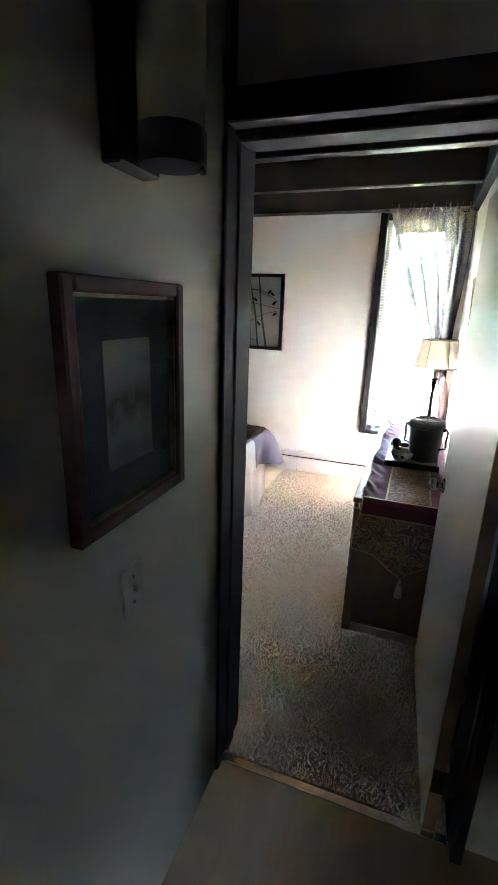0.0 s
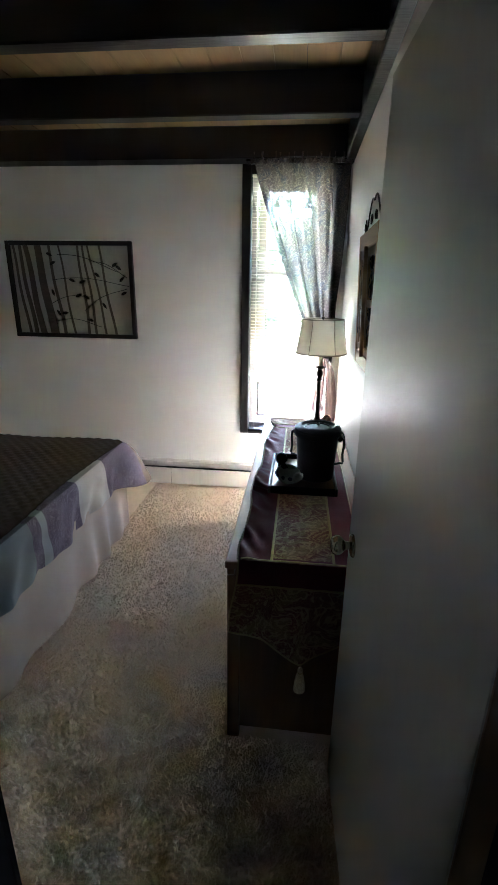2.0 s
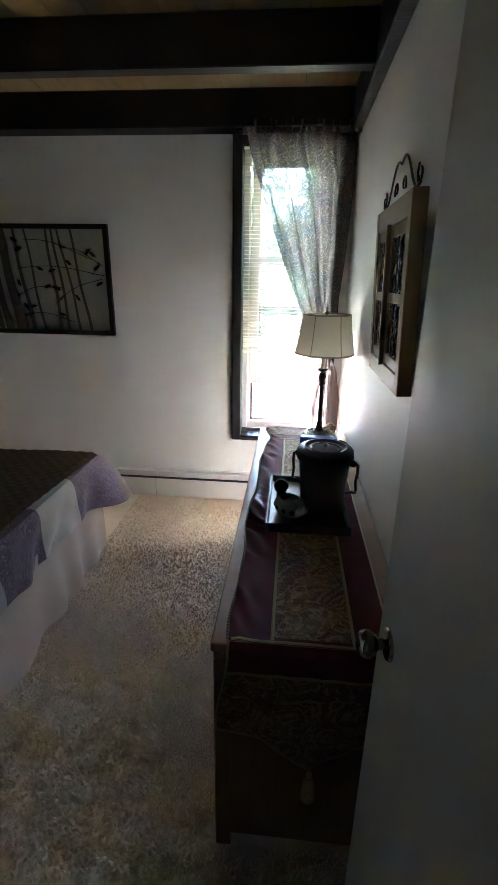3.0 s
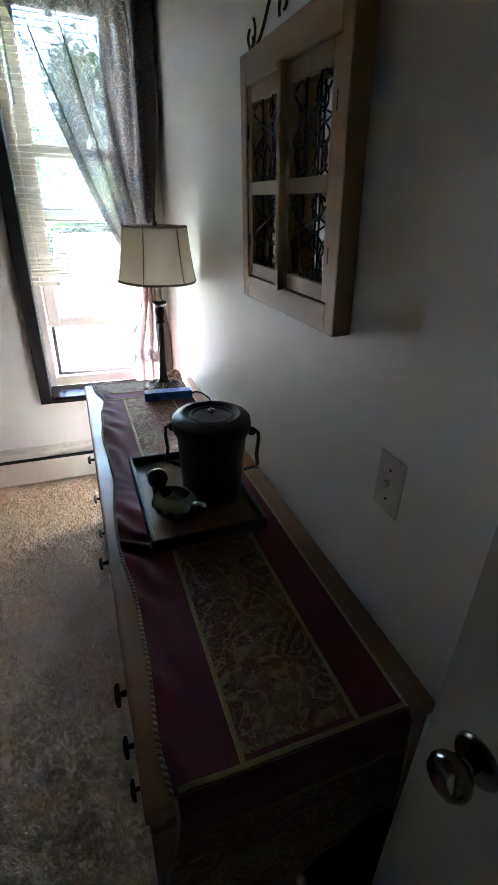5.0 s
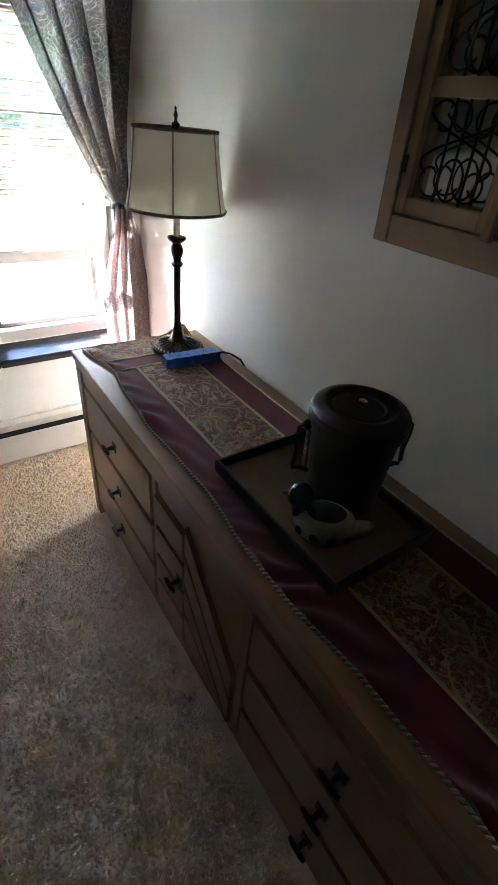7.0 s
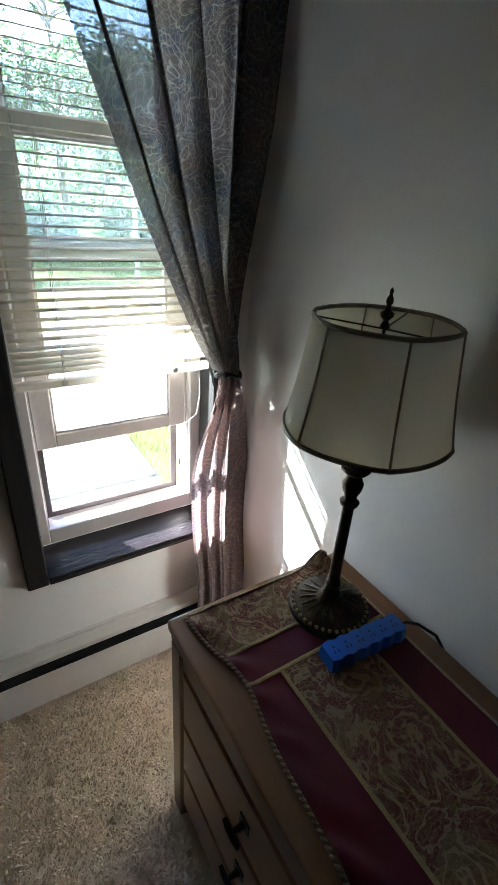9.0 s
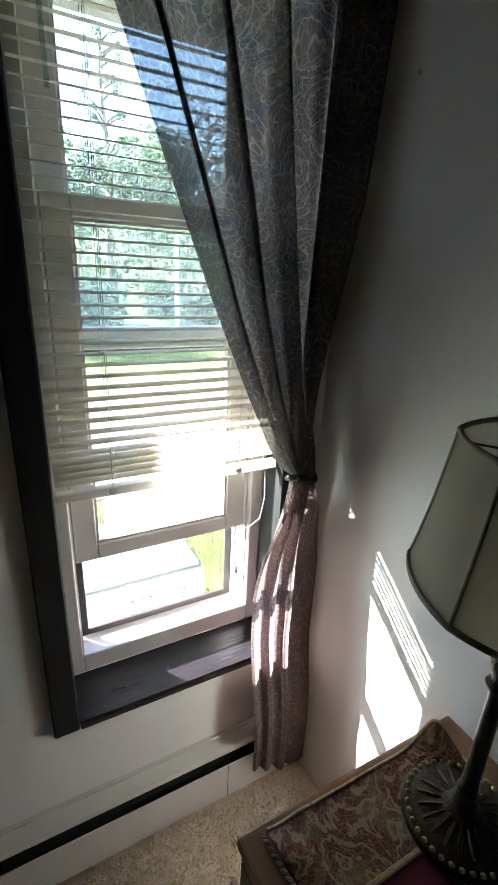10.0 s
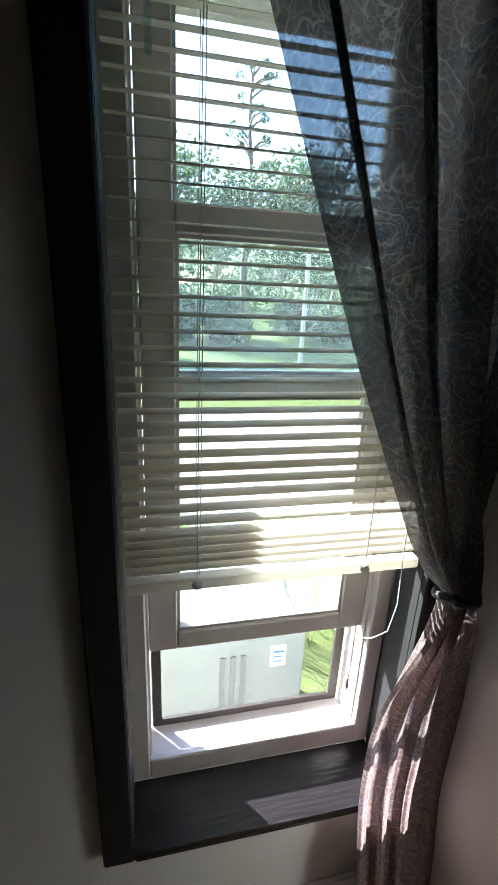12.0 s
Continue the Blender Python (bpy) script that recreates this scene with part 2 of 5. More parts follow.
for y0, y1 in ((1.20, 1.28), (1.93, 2.01), (2.66, 2.74), (3.395, 3.475)):
    bm = box(bmesh.new(), LEFT, y0 + (0.095 if y0 < 1.25 else 0), 2.382, 0.272, y1 + (0.095 if y0 < 1.25 else 0), TOP, 0.006)
    tagged(part("beam", bm, BEAM), "dark stained exposed ceiling beam", "beam", "ceiling beams", "structure")
bm = box(bmesh.new(), LEFT, 4.155, 2.382, 0.272, FAR, TOP, 0.006)
tagged(part("beam", bm, BEAM), "dark stained beam along the window wall", "beam", "ceiling beams", "structure")
bm = box(bmesh.new(), 0.274, BACK, 2.372, RIGHT, FAR, TOP, 0.006)
tagged(part("beam", bm, BEAM), "dark stained ledger beam along the side wall", "beam", "ceiling beams", "structure")


# ---- the doorway ----
def frame_piece(name, row, parent, mat=TRIM, bevel=0.004):
    return part(name, box(bmesh.new(), *row, bevel=bevel), mat, parent)


doorway = thing("door_1", (0, NEAR, 0), "dark-stained timber door frame with square casings", "door frame", kind="structure")
frame_piece("jamb", (DOOR_L - 0.02, NEAR - 0.005, 0, DOOR_L, BACK + 0.005, HEAD), doorway)
frame_piece("jamb", (DOOR_R, NEAR - 0.005, 0, DOOR_R + 0.02, BACK + 0.005, HEAD), doorway)
frame_piece("head_jamb", (DOOR_L - 0.02, NEAR - 0.005, HEAD, DOOR_R + 0.02, BACK + 0.005, HEAD + 0.02), doorway)
frame_piece("door_stop", (DOOR_L, NEAR + 0.02, 0, DOOR_L + 0.008, NEAR + 0.085, HEAD - 0.012), doorway)
frame_piece("door_stop", (DOOR_L, NEAR + 0.02, HEAD - 0.012, DOOR_R, NEAR + 0.085, HEAD), doorway)
frame_piece("casing", (HALL_LEFT + 0.002, NEAR - 0.06, 0, DOOR_L + 0.006, NEAR - 0.006, 2.45), doorway)
frame_piece("casing", (DOOR_R + 0.004, NEAR - 0.06, 0, DOOR_R + 0.038, NEAR - 0.006, HEAD + 0.06), doorway)
frame_piece("casing", (DOOR_L - 0.003, NEAR - 0.058, HEAD + 0.004, DOOR_R + 0.003, NEAR - 0.007, HEAD + 0.075), doorway)
frame_piece("casing", (DOOR_L - 0.08, BACK + 0.006, 0, DOOR_L - 0.004, BACK + 0.024, HEAD + 0.07), doorway)
frame_piece("casing", (DOOR_R + 0.002, BACK + 0.006, 0, RIGHT - 0.002, BACK + 0.024, HEAD + 0.07), doorway)
frame_piece("casing", (DOOR_L - 0.003, BACK + 0.007, HEAD + 0.004, DOOR_R + 0.003, BACK + 0.023, HEAD + 0.07), doorway)
part("threshold_strip", box(bmesh.new(), DOOR_L + 0.001, NEAR - 0.018, -0.003, DOOR_R - 0.001, NEAR + 0.014, 0.006, 0.003), BRASS, doorway, "worn metal carpet strip")

# ---- the open door ----
KNOB = material("tarnished_knob", (0.36, 0.33, 0.29), 0.2, 1.0, second=(0.22, 0.20, 0.17), scale=30, bump=0.02)
HINGE = Vector((0.272, 1.155, 0))
OPEN = math.atan2(0.787, -0.040)
door = thing("bedroom_door", HINGE, "open flush door in glossy off-white paint", "door")
DM = Matrix.Translation(HINGE) @ Matrix.Rotation(OPEN, 4, "Z")


def door_part(name, bm, mat, parent=None, label="", smooth=False):
    bmesh.ops.transform(bm, verts=bm.verts, matrix=DM)
    return part(name, bm, mat, parent or door, label, smooth)


# along x from the hinge; y from 0 (wall side) to 0.036 (room side)
leaf = door_part("leaf", box(bmesh.new(), 0.004, 0.0, 0.014, 0.787, 0.036, 1.990, 0.002), DOOR_PAINT)
door_part("hinge_edge", boxes((0.0, -0.001, 0.015, 0.0035, 0.035, 1.989)), DOOR_EDGE, label="bare wood edge of the door")
for z in (0.22, 1.78):
    h = door_part("hinge", box(bmesh.new(), -0.004, -0.034, z - 0.045, -0.0005, 0.034, z + 0.045, 0.001), IRON, label="dark steel hinge")
    door_part("hinge_pin", lathe([(0, z - 0.05), (0.006, z - 0.05), (0.006, z + 0.05), (0, z + 0.05)], (-0.008, -0.008, 0), 12), IRON, h)
for side, y in ((1, 0.036), (-1, 0.0)):
    prof = [(0, 0.062), (0.012, 0.061), (0.022, 0.056), (0.0265, 0.047), (0.026, 0.038), (0.019, 0.028), (0.011, 0.022), (0.0105, 0.010), (0.028, 0.007), (0.031, 0.003), (0.031, 0.0), (0, 0.0)]
    door_part("door_knob", lathe(prof, (0.717, y + side * 0.001, 0.922), 32, Matrix.Rotation(-side * math.pi / 2, 4, "X")), KNOB, label="tarnished round metal door knob", smooth=True)
door_part("latch_plate", box(bmesh.new(), 0.7871, 0.007, 0.891, 0.7885, 0.029, 0.953, 0.0005), BRASS)

# ---- window ----
window = thing("window_1", (-0.07, FAR + 0.1, WZ0), "white vinyl double-hung window, lower sash raised, dark casing", "window", kind="structure")
frame_piece("casing", (WX0 - 0.055, FAR - 0.022, 0.475, WX0 + 0.006, FAR - 0.001, 2.378), window)
frame_piece("casing", (WX1 - 0.012, FAR - 0.022, 0.475, WX1 + 0.062, FAR - 0.001, 2.378), window)
frame_piece("casing", (WX0 + 0.007, FAR - 0.021, WZ1 - 0.02, WX1 - 0.013, FAR - 0.001, 2.376), window)
frame_piece("casing", (WX0 + 0.007, FAR - 0.024, 0.475, WX1 - 0.013, FAR - 0.001, 0.512), window)
frame_piece("reveal", (WX0, FAR + 0.001, WZ0 - 0.02, WX0 + 0.006, FAR + 0.095, WZ1), window)
frame_piece("reveal", (WX1 - 0.006, FAR + 0.001, WZ0 - 0.02, WX1, FAR + 0.095, WZ1), window)
frame_piece("reveal", (WX0 + 0.006, FAR + 0.001, WZ1 - 0.006, WX1 - 0.006, FAR + 0.095, WZ1), window)
bm = bmesh.new()
vs = [bm.verts.new(p) for p in ((WX0 + 0.006, FAR - 0.03, 0.513), (WX1 - 0.006, FAR - 0.03, 0.513), (WX1 - 0.006, FAR + 0.10, WZ0), (WX0 + 0.006, FAR + 0.10, WZ0),
                                (WX0 + 0.006, FAR - 0.03, 0.498), (WX1 - 0.006, FAR - 0.03, 0.498), (WX1 - 0.006, FAR + 0.10, 0.498), (WX0 + 0.006, FAR + 0.10, 0.498))]
for f in ((0, 1, 2, 3), (7, 6, 5, 4), (0, 4, 5, 1), (1, 5, 6, 2), (2, 6, 7, 3), (3, 7, 4, 0)):
    bm.faces.new([vs[i] for i in f])
SILL = wood("sill_paint", (0.030, 0.026, 0.030), (0.012, 0.010, 0.012), 0.24, 0, bump=0.3)
part("window_sill", bm, SILL, window, "dark glossy painted sill board, chipped at the edge")
FY = FAR + 0.10
vf = part("vinyl_frame", boxes((WX0 + 0.001, FY, WZ0, WX0 + 0.042, FY + 0.115, WZ1 - 0.001), (WX1 - 0.038, FY, WZ0, WX1 - 0.001, FY + 0.115, WZ1 - 0.001),
                               (WX0 + 0.042, FY, WZ1 - 0.045, WX1 - 0.038, FY + 0.115, WZ1 - 0.001), (WX0 + 0.042, FY, WZ0, WX1 - 0.038, FY + 0.018, WZ0 + 0.055),
                               (WX0 + 0.042, FY + 0.018, WZ0, WX1 - 0.038, FY + 0.115, WZ0 + 0.03), bevel=0.003), VINYL, window)
part("jamb_track", boxes((WX0 + 0.042, FY + 0.02, WZ0 + 0.03, WX0 + 0.047, FY + 0.03, WZ1 - 0.046), (WX0 + 0.042, FY + 0.062, WZ0 + 0.03, WX0 + 0.047, FY + 0.072, WZ1 - 0.046),
                         (WX1 - 0.042, FY + 0.02, WZ0 + 0.03, WX1 - 0.038, FY + 0.03, WZ1 - 0.046), (WX1 - 0.042, FY + 0.062, WZ0 + 0.03, WX1 - 0.038, FY + 0.072, WZ1 - 0.046)), VINYL, window)


def sash(z0, z1, y0, y1, name):
    a, b = WX0 + 0.048, WX1 - 0.043
    s = part(name, boxes((a, y0, z0, a + 0.058, y1, z1), (b - 0.058, y0, z0, b, y1, z1), (a + 0.058, y0, z0, b - 0.058, y1, z0 + 0.044), (a + 0.058, y0, z1 - 0.044, b - 0.058, y1, z1), bevel=0.003), VINYL, window)
    part("pane", boxes((a + 0.057, (y0 + y1) / 2 - 0.002, z0 + 0.043, b - 0.057, (y0 + y1) / 2 + 0.002, z1 - 0.043)), GLASS, s)
    part("glazing_bead", boxes((a + 0.058, y0 + 0.006, z0 + 0.044, a + 0.064, y1 - 0.006, z1 - 0.044), (b - 0.064, y0 + 0.006, z0 + 0.044, b - 0.058, y1 - 0.006, z1 - 0.044),
                                (a + 0.064, y0 + 0.006, z0 + 0.044, b - 0.064, y1 - 0.006, z0 + 0.051), (a + 0.064, y0 + 0.006, z1 - 0.05, b - 0.064, y1 - 0.006, z1 - 0.044)), VINYL, s)
    return s


lower = sash(0.864, 1.718, FY + 0.031, FY + 0.061, "lower_sash")
upper = sash(1.40, WZ1 - 0.047, FY + 0.073, FY + 0.103, "upper_sash")
SCREEN_FRAME = material("screen_frame", (0.06, 0.05, 0.045), 0.5, 0.3)
sf = part("screen_frame", boxes((WX0 + 0.050, FY + 0.104, WZ0 + 0.031, WX0 + 0.072, FY + 0.112, 1.41), (WX1 - 0.067, FY + 0.104, WZ0 + 0.031, WX1 - 0.045, FY + 0.112, 1.41),
                                (WX0 + 0.072, FY + 0.104, WZ0 + 0.031, WX1 - 0.067, FY + 0.112, WZ0 + 0.05), (WX0 + 0.072, FY + 0.104, 1.388, WX1 - 0.067, FY + 0.112, 1.41)), SCREEN_FRAME, window)
NET = see_through(material("insect_net", (0.12, 0.12, 0.12), 0.7, bump=0), 0.78)
part("insect_screen", boxes((WX0 + 0.072, FY + 0.107, WZ0 + 0.05, WX1 - 0.067, FY + 0.108, 1.388)), NET, sf)

# ---- baseboard heater ----
heater = thing("baseboard_heater", (-1.0, FAR - 0.03, 0), "long cream enamelled baseboard heater under the window", "heater")
bm = bmesh.new()
box(bm, LEFT + 0.02, FAR - 0.012, 0.012, RIGHT - 0.01, FAR - 0.001, 0.215)
part("back_plate", bm, WHITE_METAL, heater)
part("front_cover", box(bmesh.new(), LEFT + 0.02, FAR - 0.074, 0.018, RIGHT - 0.012, FAR - 0.070, 0.158, 0.0015), WHITE_METAL, heater)
part("top_cap", boxes((LEFT + 0.02, FAR - 0.055, 0.205, RIGHT - 0.011, FAR - 0.0005, 0.209), (LEFT + 0.02, FAR - 0.058, 0.188, RIGHT - 0.011, FAR - 0.054, 0.208)), WHITE_METAL, heater)
part("fin_element", boxes((LEFT + 0.03, FAR - 0.05, 0.05, RIGHT - 0.03, FAR - 0.016, 0.15)), BLACK, heater)
for x in (-2.2, -0.98, 0.05):
    part("seam", boxes((x, FAR - 0.0752, 0.018, x + 0.0015, FAR - 0.074, 0.158)), SCREEN_FRAME, heater)

# ---- dresser ----
DX, DY0, DY1, DZ = -0.172, 2.022, 3.765, 0.745
OAK = wood("dresser_wood", (0.28, 0.14, 0.062), (0.15, 0.07, 0.032), 0.38, 1, coat=0.15)
OAK_V = wood("dresser_wood_upright", (0.24, 0.125, 0.056), (0.12, 0.06, 0.028), 0.38, 2, coat=0.15)
OAK_LIGHT = wood("dresser_panel_wood", (0.31, 0.16, 0.073), (0.17, 0.082, 0.038), 0.40, 1, coat=0.15, island=0.12)
dresser = thing("dresser", (0.08, 2.9, 0), "long low dark-stained oak dresser with nine drawer fronts", "dresser")
part("top", box(bmesh.new(), DX, DY0, DZ - 0.028, RIGHT - 0.012, DY1, DZ, 0.006, 2), OAK, dresser)
part("top_moulding", box(bmesh.new(), DX + 0.006, DY0 + 0.006, DZ - 0.055, DX + 0.03, DY1 - 0.006, DZ - 0.0285, 0.004), OAK, dresser)
part("top_rail", box(bmesh.new(), DX + 0.012, DY0 + 0.04, DZ - 0.105, DX + 0.035, DY1 - 0.055, DZ - 0.056, 0.003), OAK, dresser)
part("carcass", boxes((DX + 0.034, DY0 + 0.014, 0.05, RIGHT - 0.014, DY1 - 0.014, DZ - 0.0285)), OAK, dresser)
part("end_panel", box(bmesh.new(), DX + 0.05, DY0 + 0.006, 0.055, RIGHT - 0.016, DY0 + 0.0135, DZ - 0.03, 0.002), OAK_V, dresser)
part("end_panel", box(bmesh.new(), DX + 0.05, DY1 - 0.0135, 0.055, RIGHT - 0.016, DY1 - 0.006, DZ - 0.03, 0.002), OAK_V, dresser)
for y0, y1 in ((DY0 + 0.004, DY0 + 0.042), (DY1 - 0.055, DY1 - 0.006)):
    part("post", box(bmesh.new(), DX + 0.006, y0, 0.0, DX + 0.05, y1, DZ - 0.056, 0.004), OAK_V, dresser)
    part("post", box(bmesh.new(), RIGHT - 0.06, y0, 0.0, RIGHT - 0.014, y1, 0.049, 0.004), OAK_V, dresser)
part("plinth", box(bmesh.new(), DX + 0.02, DY0 + 0.043, 0.03, DX + 0.033, DY1 - 0.056, 0.075, 0.002), OAK, dresser)
for y in (2.645, 3.115):
    part("divider", box(bmesh.new(), DX + 0.014, y, 0.076, DX + 0.033, y + 0.026, DZ - 0.106, 0.002), OAK_V, dresser)


def pull(parent, y, z, x):
    p = part("handle", tube(bmesh.new(), [(x - 0.030, y - 0.026, z), (x - 0.031, y - 0.012, z), (x - 0.031, y + 0.012, z), (x - 0.030, y + 0.026, z)], [0.0045, 0.0065, 0.0065, 0.0045], 8), IRON, parent, "dark iron bar pull", True)
    part("handle_stem", tube(bmesh.new(), [(x - 0.003, y, z), (x - 0.026, y, z)], [0.008, 0.005], 8), IRON, p, "", True)
    part("back_plate", boxes((x - 0.0035, y - 0.016, z - 0.016, x - 0.0005, y + 0.016, z + 0.016), bevel=0.001), IRON, p)


def drawer(y0, y1, z0, z1, handles):
    d = part("drawer", boxes((DX + 0.010, y0, z0, DX + 0.033, y1, z1), bevel=0.006), OAK_LIGHT, dresser)
    for y in handles:
        pull(d, y, (z0 + z1) / 2 + 0.004, DX + 0.010)
    return d


for y0, y1 in ((2.07, 2.64), (3.146, 3.706)):
    for z0, z1 in ((0.082, 0.248), (0.262, 0.438), (0.452, 0.632)):
        drawer(y0, y1, z0, z1, ((y0 + y1) / 2,))

# middle door with slanted raised boards meeting in chevrons
mid = part("cabinet_door", boxes((DX + 0.018, 2.674, 0.082, DX + 0.033, 3.112, 0.632), bevel=0.003), OAK_LIGHT, dresser)


def slant(y0, z0, y1, z1, h):
    """A raised board on the cabinet door, leaning along the front."""
    bm = bmesh.new()
    v = []
    for x in (DX + 0.004, DX + 0.0175):
        o = 0.0 if x > DX + 0.01 else 0.004
        v.append([bm.verts.new((x, y, max(0.086, min(0.628, z)))) for x, y, z in ((x, y0 + (o if y0 < y1 else -o), z0 + o), (x, y1 - (o if y0 < y1 else -o), z1 + o), (x, y1 - (o if y0 < y1 else -o), z1 + h - o), (x, y0 + (o if y0 < y1 else -o), z0 + h - o))])
    a, b = v
    bm.faces.new(a), bm.faces.new(b[::-1])
    for i in range(4):
        bm.faces.new((a[i], a[(i + 1) % 4], b[(i + 1) % 4], b[i]))
    bmesh.ops.recalc_face_normals(bm, faces=bm.faces)
    return part("raised_board", bm, OAK_LIGHT, mid)


for z in (0.492, 0.372, 0.252, 0.132):
    slant(3.108, z, 2.935, z - 0.004, 0.108)
for k in range(4):
    slant(2.930, 0.535 - 0.125 * k, 2.678, 0.225 - 0.125 * k, 0.115)
pull(mid, 2.955, 0.40, DX + 0.004)

# ---- mini blind ----
SLAT = see_through(material("blind_slat", (0.84, 0.79, 0.71), 0.45, second=(0.80, 0.75, 0.67), scale=5, bump=0.0), 0.0, 0.5)
CORD = material("white_cord", (0.75, 0.72, 0.68), 0.8, bump=0)
BX0, BX1, BY = -0.345, 0.207, FAR + 0.028
blind = thing("mini_blind", (-0.07, BY, WZ1), "cream aluminium mini blind lowered halfway, slats open", "window blind")
part("head_rail", boxes((BX0, BY - 0.014, WZ1 - 0.032, BX1, BY + 0.014, WZ1 - 0.007), bevel=0.002), SLAT, blind)
bm = bmesh.new()
sect = [(-0.0125, 0.0), (-0.007, 0.0016), (0.0, 0.0022), (0.007, 0.0016), (0.0125, 0.0)]
rows = []
for x in (BX0 + 0.002, BX1 - 0.002):
    rows.append([bm.verts.new((x, y, z)) for y, z in sect] + [bm.verts.new((x, y, z - 0.0006)) for y, z in sect[::-1]])
for i in range(10):
    j = (i + 1) % 10
    bm.faces.new((rows[0][i], rows[0][j], rows[1][j], rows[1][i]))
bm.faces.new(rows[0][::-1]), bm.faces.new(rows[1])
bmesh.ops.recalc_face_normals(bm, faces=bm.faces)
slat_mesh = mesh_of(bm, "slat", SLAT)
z, BOTTOM = 1.142, 1.098
while z < WZ1 - 0.04:
    low = z < 1.2
    piece("slat", slat_mesh, (0, BY + random.uniform(-0.0006, 0.0006), z + random.uniform(-0.0008, 0.0008)), blind, (radians(8 + random.uniform(-2, 2) + (10 if low else 0)), 0, random.uniform(-0.001, 0.001)))
    z += 0.0158 if low else 0.0236
br = part("bottom_rail", box(bmesh.new(), BX0 + 0.001, BY - 0.013, BOTTOM, BX1 - 0.001, BY + 0.013, BOTTOM + 0.022, 0.005, 2), SLAT, blind)
for x in (BX0 + 0.121, BX1 - 0.115):
    part("ladder_button", lathe([(0, 0), (0.009, 0), (0.008, 0.004), (0, 0.005)], (x, BY - 0.0131, BOTTOM + 0.011), 14, Matrix.Rotation(math.pi / 2, 4, "X")), CORD, br)
    for dy in (-0.0128, 0.0128):
        part("ladder_cord", tube(bmesh.new(), [(x, BY + dy, BOTTOM + 0.022), (x, BY + dy, 1.7), (x, BY + dy, WZ1 - 0.03)], 0.0008, 5), CORD, blind)
    part("lift_cord", tube(bmesh.new(), [(x + 0.006, BY, BOTTOM + 0.022), (x + 0.006, BY, WZ1 - 0.03)], 0.0008, 5), CORD, blind)
WAND = glass_material("clear_wand", (0.8, 0.88, 0.9), 0.3)
part("tilt_wand", tube(bmesh.new(), [(BX0 + 0.055, BY - 0.018, WZ1 - 0.03), (BX0 + 0.057, BY - 0.020, 1.85)], 0.0042, 6), WAND, blind, "clear plastic tilt wand")
loop = [(0.168, FAR + 0.02, 1.30), (0.170, FAR + 0.015, 1.12), (0.172, FAR + 0.010, 1.02), (0.162, FAR + 0.012, 0.955), (0.142, FAR + 0.03, 0.925), (0.135, FAR + 0.06, 0.90), (0.137, FAR + 0.085, 0.84), (0.134, FAR + 0.09, 0.76)]
part("pull_cord", tube(bmesh.new(), loop, 0.0011, 5), CORD, blind)
part("cord_tassel", lathe([(0, 0.028), (0.003, 0.026), (0.006, 0.006), (0.006, 0.001), (0, 0)], (0.134, FAR + 0.09, 0.732), 12), CORD, blind, "small white plastic tassel", True)


